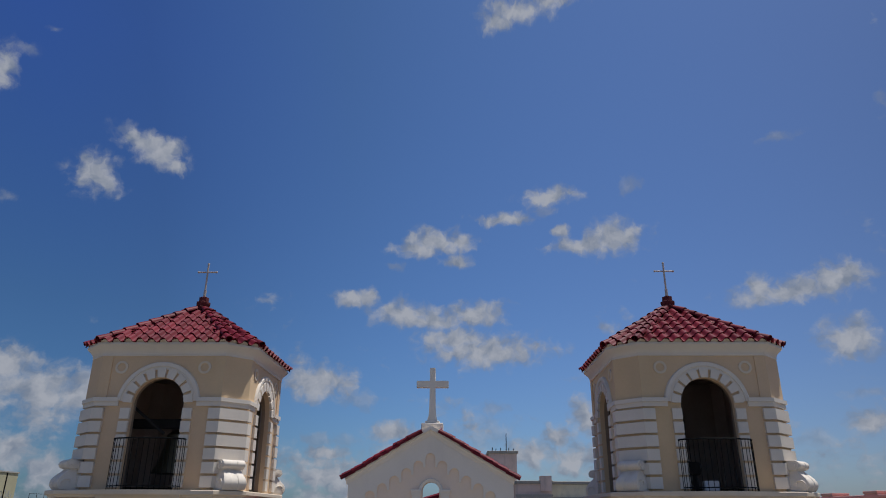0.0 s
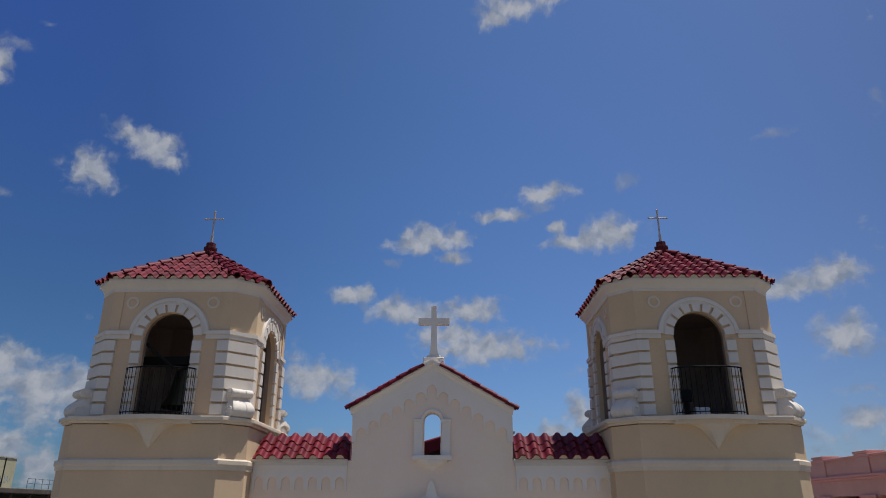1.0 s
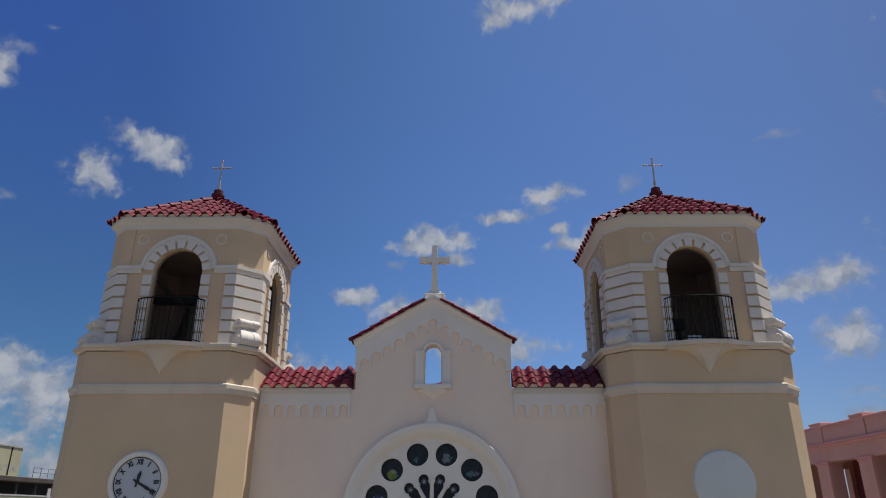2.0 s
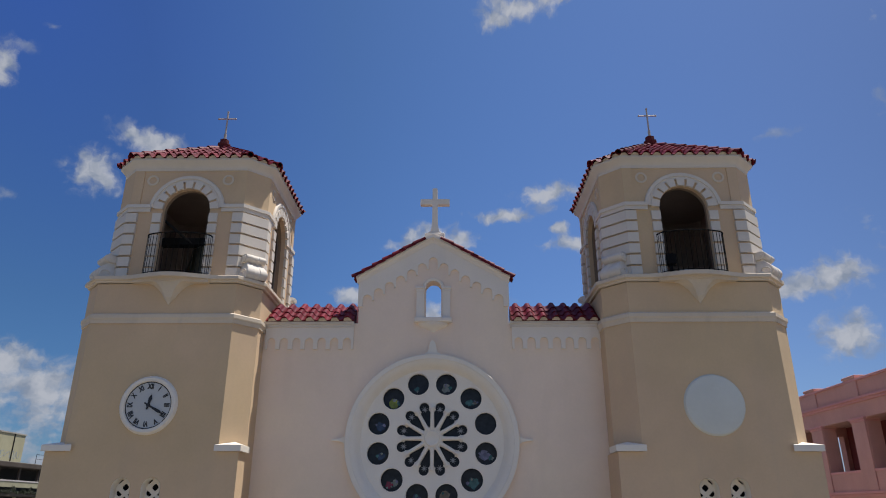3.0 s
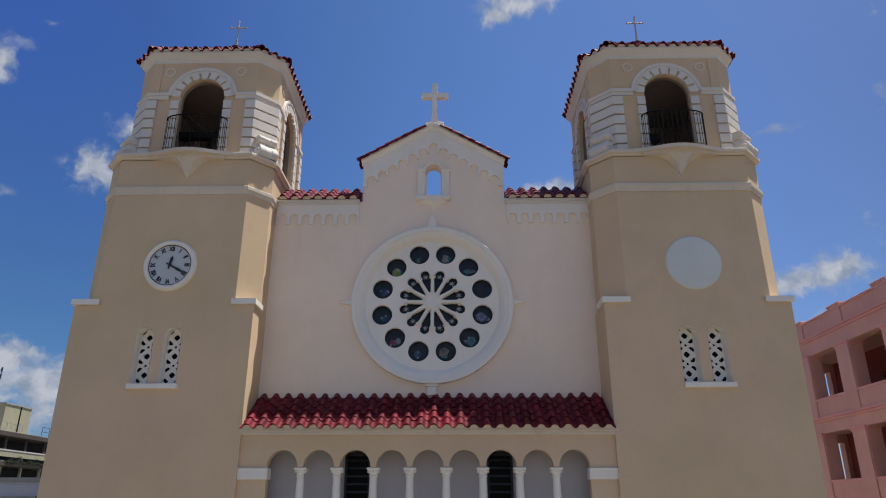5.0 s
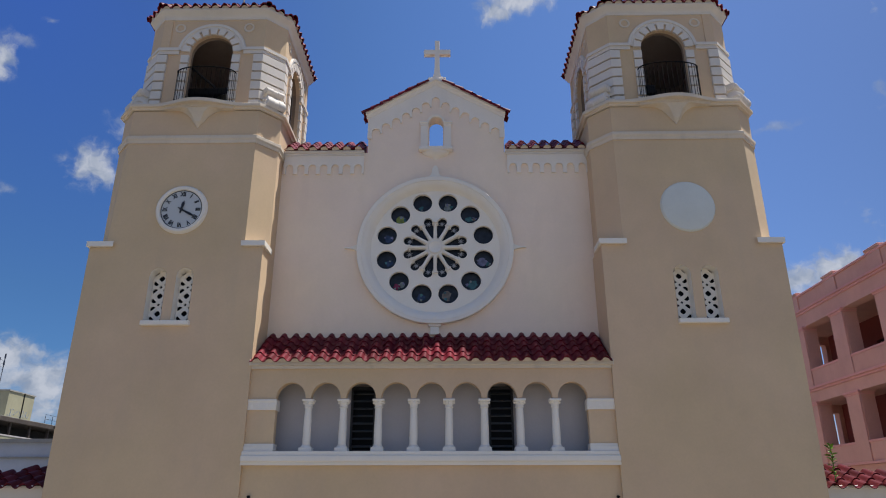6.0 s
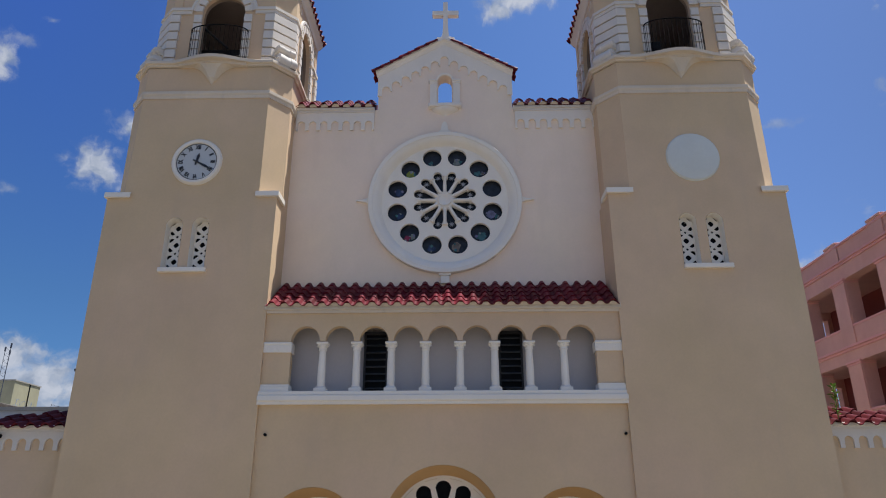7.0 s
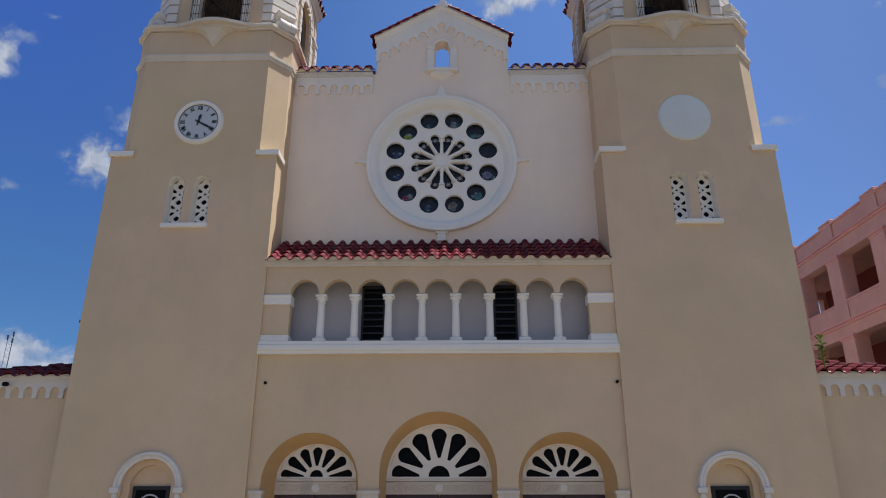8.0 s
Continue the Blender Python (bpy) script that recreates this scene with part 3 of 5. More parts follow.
    bm = mould(bmesh.new(), BH, BC, bx, CY, [(0.0, 15.515), (0.032, 15.52), (0.032, 15.55), (0.026, 15.555), (0.045, 15.61), (0.085, 15.66), (0.13, 15.70), (0.155, 15.73), (0.155, 15.775), (0.0, 15.78)])
    part("cornice", bm, WHITE, t, "white hollow-moulded cornice", smooth=True)
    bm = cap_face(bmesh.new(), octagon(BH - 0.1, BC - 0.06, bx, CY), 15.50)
    part("belfry_ceiling", bm, BROWNGREY, t)
    part("belfry_floor", cap_face(bmesh.new(), octagon(BH - 0.14, BC - 0.08, bx, CY), 12.932), BROWNGREY, t, "dark belfry floor")
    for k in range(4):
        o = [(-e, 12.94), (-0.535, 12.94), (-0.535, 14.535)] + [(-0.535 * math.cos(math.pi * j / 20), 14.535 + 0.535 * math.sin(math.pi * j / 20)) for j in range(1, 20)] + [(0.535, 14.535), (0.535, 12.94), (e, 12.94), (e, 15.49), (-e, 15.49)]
        part("inner_lining", turned(plate(bmesh.new(), [o], -BH + 0.185, -BH + 0.205), k, bx), BROWNGREY, t, "brown-grey inner wall")
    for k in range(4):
        part("inner_corner", turned(prism(bmesh.new(), [(e, -BH + 0.184), (BH - 0.184, -e), (BH - 0.22, -e - 0.02), (e - 0.02, -BH + 0.22)], 12.94, 15.49), k, bx), BROWNGREY, t)
    outer = 3 if bx < 0 else 1
    for k in (2, outer):
        part("shutter", turned(plate(bmesh.new(), [arch(0, 0.54, 12.94, 14.535)], -BH + 0.21, -BH + 0.24), k, bx), SHUTTER, t, "brown timber shutter")
    # the four corner scrolls
    for k in range(4):
        a = -45 + 90 * k
        d = Vector((math.cos(radians(a)), math.sin(radians(a)), 0)) * ((2 * BH - BC) / math.sqrt(2) + 0.02)
        bm = scroll_bm()
        bmesh.ops.scale(bm, vec=(1, 1, 0.84), space=Matrix.Translation((0, 0, -12.92)), verts=bm.verts)
        bmesh.ops.transform(bm, matrix=pose(bx + d.x, CY + d.y, -0.036, 0, 0, a), verts=bm.verts)
        part("scroll", bm, WHITE, t, "white carved volute bracket", smooth=True)
    # roof
    h, c = BH + 0.19, BC + 0.11
    eave, top, z0, z1 = octagon(h, c, bx, CY), octagon(0.12, 0.04, bx, CY), 15.765, 16.95
    bm = bmesh.new()
    rows = [[bm.verts.new((x, y, z)) for x, y in octagon(hh, cc, bx, CY)] for hh, cc, z in ((BH + 0.05, BC + 0.03, 15.76), (h - 0.09, c - 0.05, z0 + 0.035), (0.12, 0.04, z1 + 0.01))]
    for p, q in zip(rows, rows[1:]):
        for k in range(8):
            bm.faces.new((p[k], p[(k + 1) % 8], q[(k + 1) % 8], q[k]))
    bm.faces.new(rows[-1])
    roof = part("roof", bm, MORTAR, t, "hipped red clay tile roof")
    for k in range(8):
        a, b = eave[k], eave[(k + 1) % 8]
        d, e2 = top[k], top[(k + 1) % 8]
        tile_slope(roof, (*a, z0), (*b, z0), (*e2, z1), (*d, z1), 0.27, PITCH * 0.93, count=3 if k % 2 else 0, top_gap=0.30, proud=0.025, eave=EAVE_TILE)
        hip_line(roof, (*a, z0 + 0.01), (*d, z1 + 0.01), (a[0] - bx, a[1] - CY, 2.2))
    bm = lathe(bmesh.new(), [(0.17, 16.95), (0.20, 17.05), (0.15, 17.07), (0.17, 17.14), (0.17, 17.18), (0.12, 17.20), (0.12, 17.30), (0.05, 17.33)], bx, CY, 8)
    part("finial", bm, MORTAR, t, "stepped dark red tile finial")
    bm = rod(bmesh.new(), (bx, CY, 17.3), (bx, CY, 18.16), 0.022)
    rod(bm, (bx - 0.215, CY, 17.96), (bx + 0.215, CY, 17.96), 0.018)
    for p in ((bx - 0.22, 17.96), (bx + 0.22, 17.96), (bx, 18.17)):
        bmesh.ops.create_icosphere(bm, subdivisions=1, radius=0.03, matrix=Matrix.Translation((p[0], CY, p[1])))
    rod(bm, (bx, CY, 17.3), (bx, CY, 17.5), 0.035)
    part("cross", bm, METALX, t, "thin pale metal cross", smooth=True)
    # slit windows with pierced screens, set back in white reveals
    for x in slits:
        q = arch(x, 0.182, 7.667, 8.645, 14)
        bm = bmesh.new()
        a = [bm.verts.new((px, 12.957, pz)) for px, pz in q]
        b = [bm.verts.new((px, 13.275, pz)) for px, pz in q]
        for k in range(3):
            bm.faces.new((a[k - 1], a[k], b[k], b[k - 1]))
        head = bmesh.new()
        a, b = ([head.verts.new((px, y, pz)) for px, pz in q[2:]] for y in (12.957, 13.275))
        for k in range(1, len(a)):
            head.faces.new((a[k - 1], a[k], b[k], b[k - 1]))
        part("window_head", head, TRIM, t, smooth=True)
        part("window_reveal", bm, TRIM, t, "white reveal of a narrow window")
        part("pierced_screen", screen_bm(x), TRIM, t, "white diamond-pierced masonry screen")
        part("glass", boxed(x - 0.18, x + 0.18, 13.225, 13.235, 7.67, 8.84), GLASS_B, t)
    sc = wx + 0.02
    part("window_sill", boxed(sc - 0.51, sc + 0.51, 12.87, 12.98, 7.56, 7.66, bev=0.01), TRIM, t, "white projecting sill")
    return t


def screen_bm(x):
    """Masonry lattice: diamonds large and small down the middle, half-round holes at the sides."""
    holes = []
    for k in range(3):
        z = 7.877 + 0.39 * k
        holes.append([(x + dx, z + dz) for dx, dz in ((0.062, 0.014), (0.014, 0.062), (-0.014, 0.062), (-0.062, 0.014), (-0.062, -0.014), (-0.014, -0.062), (0.014, -0.062), (0.062, -0.014))])
        if k < 2:
            holes.append([(x + dx, z + 0.195 + dz) for dx, dz in ((0.034, 0), (0, 0.034), (-0.034, 0), (0, -0.034))])
        for s, v in ((-1, 1), (1, 1), (-1, -1), (1, -1)):
            c = math.atan2(v, s * 0.9)
            w = 0.052 if k == 2 and v > 0 else 0.06
            holes.append([(x + s * 0.105 + w * math.cos(c + radians(a)), z + v * 0.10 + w * math.sin(c + radians(a))) for a in range(-100, 101, 25)])
    return plate(bmesh.new(), [arch(x, 0.181, 7.66, 8.645, 14)] + holes, 13.18, 13.20)


left_tower = tower(-5.56, -5.53, -5.607, "cream stucco bell tower with red tile roof and a clock")
right_tower = tower(5.53, 5.57, 5.537, "cream stucco bell tower with red tile roof and a blank disc")


def balcony(cx):
    b = thing("balcony", "small bowed white balcony with black iron railing on the bell tower", "balcony", pose(cx, 12.96, 12.3), "belfry balconies")
    f = 12.96

    def bow(half, out, n=24):
        return [(cx + half * (1 - 2 * k / n), f - 0.108 - out * (0.5 - 0.5 * math.cos(2 * math.pi * k / n)) ** 0.8) for k in range(n + 1)]

    part("slab", prism(bmesh.new(), bow(1.0, 0.25) + [(cx - 1.0, f + 0.02), (cx + 1.0, f + 0.02)], 12.79, 12.876), AGED, b, "off-white bowed balcony slab")
    part("under_board", prism(bmesh.new(), bow(0.80, 0.12) + [(cx - 0.80, f + 0.02), (cx + 0.80, f + 0.02)], 12.72, 12.79), AGED, b, "off-white board under the slab")
    bm = bmesh.new()
    prof = [(0.50, 0.20, 12.722), (0.38, 0.19, 12.68), (0.29, 0.17, 12.62), (0.22, 0.14, 12.55), (0.165, 0.115, 12.48), (0.135, 0.10, 12.43), (0.12, 0.095, 12.40), (0.07, 0.06, 12.345), (0.03, 0.03, 12.295), (0.008, 0.01, 12.255)]
    rows = [[bm.verts.new((cx - w, f + 0.01, z)), bm.verts.new((cx - w, f - 0.02, z)), bm.verts.new((cx - w * 0.6, f - d, z)), bm.verts.new((cx + w * 0.6, f - d, z)), bm.verts.new((cx + w, f - 0.02, z)), bm.verts.new((cx + w, f + 0.01, z))] for w, d, z in prof]
    for p, q in zip(rows, rows[1:]):
        for k in range(5):
            bm.faces.new((p[k], p[k + 1], q[k + 1], q[k]))
    bm.faces.new(rows[0])
    part("corbel", bm, AGED, b, "off-white tapering corbel")
    n = 20
    pts = [(cx + 0.70 * math.cos(math.pi * k / n), 13.06 - 0.30 * math.sin(math.pi * k / n) ** 0.8) for k in range(n + 1)]
    rail = part("railing", tube(bmesh.new(), [(x, y, 13.825) for x, y in pts], 0.015), IRON, b, "black wrought iron railing")
    part("bottom_rail", tube(bmesh.new(), [(x, y, 12.945) for x, y in pts], 0.010), IRON, rail)
    for x, y in pts:
        part("baluster", rod(bmesh.new(), (x, y, 12.87), (x, y, 13.825), 0.0062, 6), IRON, rail)
    return b


balcony(-5.50)
balcony(5.56)


# ---- clock and blank disc ----
def text_mesh(body, size, depth):
    cu = bpy.data.curves.new("numeral", "FONT")
    cu.offset = 0.006
    cu.body, cu.size, cu.extrude, cu.align_x, cu.align_y = body, size, depth, "CENTER", "CENTER"
    ob = bpy.data.objects.new("numeral", cu)
    me = bpy.data.meshes.new_from_object(ob)
    bpy.data.objects.remove(ob)
    return me


def clock(cx, cz):
    y = 12.96
    c = thing("clock", "round white tower clock with black roman numerals", "clock", pose(cx, y, cz))
    part("rim", ring_solid(bmesh.new(), cx, cz, [(0.462, 0.0), (0.462, -0.05), (0.475, -0.07), (0.53, -0.078), (0.564, -0.05), (0.578, 0.005)], y, 64), TRIM, c, "white moulded rim", smooth=True)
    part("dial", plate(bmesh.new(), [disc(cx, cz, 0.464, 48)], y - 0.03, y), FACE, c, "white dial")
    part("minute_ring", ring_solid(bmesh.new(), cx, cz, [(0.442, -0.034), (0.461, -0.034)], y, 64), INK, c)
    for k, s in enumerate(("XII", "I", "II", "III", "IIII", "V", "VI", "VII", "VIII", "IX", "X", "XI")):
        me = text_mesh(s, 0.138, 0.003)
        me.materials.append(INK)
        a = radians(90 - 30 * k)
        ob = part("numeral", me, INK, c)
        ob.matrix_basis = pose(cx + 0.362 * math.cos(a), y - 0.034, cz + 0.362 * math.sin(a), 90) @ pose(0, 0, 0, 0, 0, -30 * k) @ Matrix.Diagonal((0.72, 1, 1, 1))
    for name, ang, ln, w in (("hour_pointer", 12, 0.215, 0.034), ("minute_pointer", 119, 0.375, 0.030)):
        q = [(-w * 0.5, -0.09), (w * 0.5, -0.09), (w * 0.5, 0.0), (w, ln * 0.65), (0, ln), (-w, ln * 0.65), (-w * 0.5, 0.0)]
        a = radians(-ang)
        q = [(cx + x * math.cos(a) - z * math.sin(a), cz + x * math.sin(a) + z * math.cos(a)) for x, z in q]
        part(name, plate(bmesh.new(), [q], y - 0.052, y - 0.045), INK, c)
    part("boss", plate(bmesh.new(), [disc(cx, cz, 0.035, 16)], y - 0.06, y - 0.03), INK, c)


clock(-5.59, 10.19)
bm = ring_solid(bmesh.new(), 5.56, 10.19, [(0.0, -0.055), (0.52, -0.055), (0.57, -0.045), (0.60, 0.005)], 12.96, 64)
solid("blank_disc", bm, DISCW, "plain white round plaster disc on the tower", "disc", smooth=True)


# ---- nave front ----
NY = 13.92
nave = thing("nave_front", "pale peach stucco church front with stepped gable", "church front", pose(0, NY, 0))


def gable_z(x, base=14.16):
    return base - 0.575 * abs(x)


wall = [(-3.8, 0), (3.68, 0), (3.68, 12.10), (1.67, 12.10), (1.67, gable_z(1.67) - 0.02), (0, 14.14), (-1.65, gable_z(1.65) - 0.02), (-1.65, 12.10), (-3.8, 12.10)]
part("wall", plate(bmesh.new(), [wall, arch(0.01, 0.175, 12.2, 12.90, 14), disc(0, 9.59, 1.565, 64)], NY, NY + 0.32), PEACH, nave)
part("nave_block", boxed(-3.62, 3.59, NY + 0.9, 40, 0, 11.8), PEACH, nave)
# added out of sight: keeps the sunlit block top from glowing onto the niche
part("flat_roof", boxed(-3.60, 3.57, NY + 0.33, 17.9, 11.804, 11.83), SLAB, nave, "unseen dark sheet added behind the gable to cut bounced light")

# gable: white field with a stepped row of small arches, raking cornice
pts = [(-1.67, gable_z(1.66) - 0.02), (0, 14.13), (1.69, gable_z(1.68) - 0.02)]
low = []
STEP = 0.244
for k in range(6, -7, -1):
    x = k * STEP
    zt = 13.635 - 0.147 * abs(k)
    zr = 13.635 - 0.147 * abs(k + 0.5 + 0.5) - 0.13 if k >= 0 else 13.635 - 0.147 * abs(k) - 0.13
    zl = 13.635 - 0.147 * abs(k) - 0.13 if k > 0 else 13.635 - 0.147 * abs(k - 1) - 0.13
    low.append((x + 0.102, zr))
    low += [(x + 0.102 * math.cos(math.pi * j / 8), zt - 0.102 + 0.102 * math.sin(math.pi * j / 8)) for j in range(9)]
    low.append((x - 0.102, zl))
low = [(1.69, low[0][1])] + low + [(-1.67, low[-1][1])]
part("gable_field", plate(bmesh.new(), [pts + low], NY - 0.045, NY + 0.005), GABLEW, nave, "white gable field with stepped little arches")
COVE = [(-0.005, -0.165), (0.055, -0.165), (0.062, -0.15), (0.066, -0.125), (0.078, -0.098), (0.10, -0.075), (0.128, -0.062), (0.135, -0.058), (0.135, 0.02), (-0.40, 0.02), (-0.40, -0.165)]
for s in (-1, 1):
    bm = bmesh.new()
    ends = [[bm.verts.new((x, NY - y, gable_z(x) + z)) for x, y, z in ((w * s * (1.69 + 0.25 * max(y, 0)), y, z) for y, z in COVE)] for w in (0, 1)]
    for k in range(len(COVE)):
        n = (k + 1) % len(COVE)
        bm.faces.new((ends[0][k], ends[0][n], ends[1][n], ends[1][k]))
    bm.faces.new(ends[1])
    part("raking_cornice", bm, GABLEW, nave, "white sloping hollow-moulded cornice", smooth=True)
verge = part("gable_roof", prism(bmesh.new(), [(0, 0), (0.01, 0), (0.01, 0.01)], 14.1, 14.11), MORTAR, nave, "narrow red tile coping of the gable")
for s in (-1, 1):
    lo, hi = (s * 1.78, gable_z(1.78) - 0.002), (s * 0.22, gable_z(0.22) - 0.002)
    if s < 0:
        tile_slope(verge, (lo[0], NY + 0.42, lo[1]), (lo[0], NY - 0.175, lo[1]), (hi[0], NY - 0.175, hi[1]), (hi[0], NY + 0.42, hi[1]), 0.30, 0.29, S_TILE_LOW)
    else:
        tile_slope(verge, (lo[0], NY - 0.175, lo[1]), (lo[0], NY + 0.42, lo[1]), (hi[0], NY + 0.42, hi[1]), (hi[0], NY - 0.175, hi[1]), 0.30, 0.29, S_TILE_LOW)
    # half-round tiles down the front edge
    hip_line(verge, (s * 1.79, NY - 0.10, gable_z(1.79) - 0.04), (s * 0.16, NY - 0.10, gable_z(0.16) - 0.04), (s * 0.45, -0.45, 0.85), 0.25, RAKE_TILE)

# small open niche
for s in (-1, 1):
    bm = boxed(0.01 + s * 0.205, 0.01 + s * 0.375, NY - 0.05, NY, 12.2, 12.83)
    part("niche_pilaster", bm, GABLEW, nave)
    part("niche_capital", box(boxed(0.01 + s * 0.19, 0.01 + s * 0.39, NY - 0.065, NY, 12.83, 12.88), 0.01 + s * 0.18, 0.01 + s * 0.40, NY - 0.085, NY, 12.88, 12.93, bev=0.008), GABLEW, nave)
part("niche_arch", ring_solid(bmesh.new(), 0.01, 12.90, [(0.176, 0.005), (0.176, -0.04), (0.23, -0.055), (0.25, 0.005)], NY, 20, 0, 180), GABLEW, nave, smooth=True)
bm = boxed(-0.40, 0.42, NY - 0.16, NY, 12.10, 12.2, bev=0.015)
bowl = lathe(bmesh.new(), [(0.33, 12.11), (0.335, 12.07), (0.29, 12.03), (0.20, 11.985), (0.09, 11.95), (0.03, 11.90), (0.01, 11.885)], 0, 0, 24)
bmesh.ops.transform(bowl, matrix=Matrix.Translation((0.01, NY + 0.01, 0)) @ Matrix.Diagonal((1, 0.48, 1, 1)), verts=bowl.verts)
part("niche_bowl", bowl, GABLEW, nave, "white half-round bracket under the niche", smooth=True)
part("niche_sill", bm, GABLEW, nave, "white bracketed niche sill")


# arcaded white friezes
def frieze(name, x0, x1, z_low, z_arch, z_top, n, y, parent, mat=AGED, deep=0.05):
    w = (x1 - x0) / n
    half = w * 0.33
    pts = [(x0, z_top), (x0, z_low)]
    for k in range(n):
        c = x0 + (k + 0.5) * w
        pts += [(c - half, z_low)] + [(c - half * math.cos(math.pi * j / 8), z_arch - half + half * math.sin(math.pi * j / 8)) for j in range(9)] + [(c + half, z_low)]
    pts += [(x1, z_low), (x1, z_top)]
    return part(name, plate(bmesh.new(), [pts], y - deep, y + 0.005), mat, parent, "white frieze of little arches")


for s in (-1, 1):
    x0, x1 = sorted((s * 1.73, s * 3.66))
    frieze("arcaded_frieze", x0, x1, 11.52, 11.77, 12.0, 7, NY, nave, GABLEW)
    part("eave_moulding", box(boxed(x0 - 0.03, x1, NY - 0.07, NY + 0.1, 12.0, 12.06), x0 - 0.05, x1, NY - 0.10, NY + 0.1, 12.06, 12.13, bev=0.01), WHITE, nave)
    bm = extrude_x(bmesh.new(), [(NY - 0.10, 12.12), (NY + 0.55, 12.12), (NY + 0.55, 12.60), (NY - 0.10, 12.14)], x0, x1)
    r = part("shoulder_roof", bm, MORTAR, nave, "short slope of red clay tiles")
    tile_slope(r, (x0, NY - 0.16, 12.11), (x1, NY - 0.16, 12.11), (x1, NY + 0.52, 12.60), (x0, NY + 0.52, 12.60), 0.27, 0.272, eave=EAVE_TILE)
bm = bmesh.new()
for a, b in (((-3.9, 11.75), (0.25, 12.93)), ((0.25, 12.93), (4.2, 11.75))):
    plate(bm, [[a, b, (b[0], b[1] - 0.25), (a[0], a[1] - 0.25)]], 17.9, 40)
part("main_roof", bm, TILE, nave, "dark red main roof behind the gable")
bm = bmesh.new()
for k in range(84):
    y = 18.0 + PITCH * k
    rod(bm, (-3.85, y, 11.78), (0.22, y, 12.94), 0.075, 6)
    rod(bm, (0.28, y, 12.94), (4.15, y, 11.78), 0.075, 6)
me = bpy.data.meshes.new("tile_rolls")
bm.to_mesh(me)
bm.free()
me.materials.append(TILE)
tagged(part("tile_rolls", me, TILE, nave, "rows of red clay tile rolls"), kind="stuff")
part("ridge_block", boxed(0.12, 0.30, 17.6, 17.85, 12.5, 12.78), WHITE, nave)

# gable cross
cr = thing("gable_cross", "white masonry cross on the gable top", "cross", pose(0.03, 14.05, 14.2))
part("pedestal", box(boxed(-0.20, 0.26, 13.90, 14.26, 14.02, 14.25, bev=0.015), -0.12, 0.18, 13.95, 14.18, 14.25, 14.30, bev=0.01), GABLEW, cr)
bm = plate(bmesh.new(), [[(0.03 + x, z) for x, z in ((-0.115, 14.29), (-0.078, 14.42), (-0.066, 14.6), (-0.06, 15.005), (-0.335, 15.005), (-0.345, 15.02), (-0.345, 15.13), (-0.335, 15.145), (-0.06, 15.145), (-0.06, 15.41), (-0.045, 15.425), (0.045, 15.425), (0.06, 15.41), (0.06, 15.145), (0.335, 15.145), (0.345, 15.13), (0.345, 15.02), (0.335, 15.005), (0.06, 15.005), (0.066, 14.6), (0.078, 14.42), (0.115, 14.29))]], 13.985, 14.12)
part("cross", bm, GABLEW, cr)

# ---- rose window ----
RZ = 9.65
rose = thing("rose_window", "large white rose window with twelve round stained glass lights", "rose window", pose(0, NY, RZ))
RF = NY + 0.048      # face of the pierced tracery
prof = [(1.80, 0.005), (1.80, -0.13), (1.788, -0.142), (1.70, -0.138), (1.69, -0.122), (1.675, -0.118), (1.63, -0.10), (1.58, -0.06), (1.545, -0.015), (1.515, 0.03), (1.495, 0.05), (1.495, 0.10)]
part("outer_ring", ring_solid(bmesh.new(), 0, 9.59, prof, NY, 96), TRIM, rose, "white moulded outer ring", smooth=True)


def petal(a):
    """One trefoil-headed light of the inner wheel, at the angle a."""
    def at(r, w):
        return (r * math.cos(a) - w * math.sin(a), RZ + r * math.sin(a) + w * math.cos(a))
    out = [at(0.23, -0.016), at(0.55, -0.110), at(0.58, -0.082)]
    out += [at(0.655 + 0.105 * math.cos(radians(t)), 0.105 * math.sin(radians(t))) for t in range(-130, 131, 20)]
    return out + [at(0.58, 0.082), at(0.55, 0.110), at(0.23, 0.016)]


angles = [radians(15 + 30 * k) for k in range(12)]
holes = [disc(1.16 * math.cos(a), RZ + 1.16 * math.sin(a) - 0.006, 0.236, 28) for a in angles]
part("tracery", plate(bmesh.new(), [disc(0, 9.59, 1.495, 72)] + holes + [petal(a) for a in angles], RF, RF + 0.09), TRIM, rose, "white pierced round tracery")
part("backing", plate(bmesh.new(), [disc(0, 9.59, 1.49, 48)], RF + 0.13, RF + 0.14), GLASS, rose, "dark leaded glass")
part("hub", ring_solid(bmesh.new(), 0, RZ, [(0.0, -0.035), (0.10, -0.035), (0.12, -0.05), (0.15, -0.05), (0.17, -0.02), (0.21, -0.015), (0.215, 0.005)], RF, 40), TRIM, rose, "white turned hub", smooth=True)
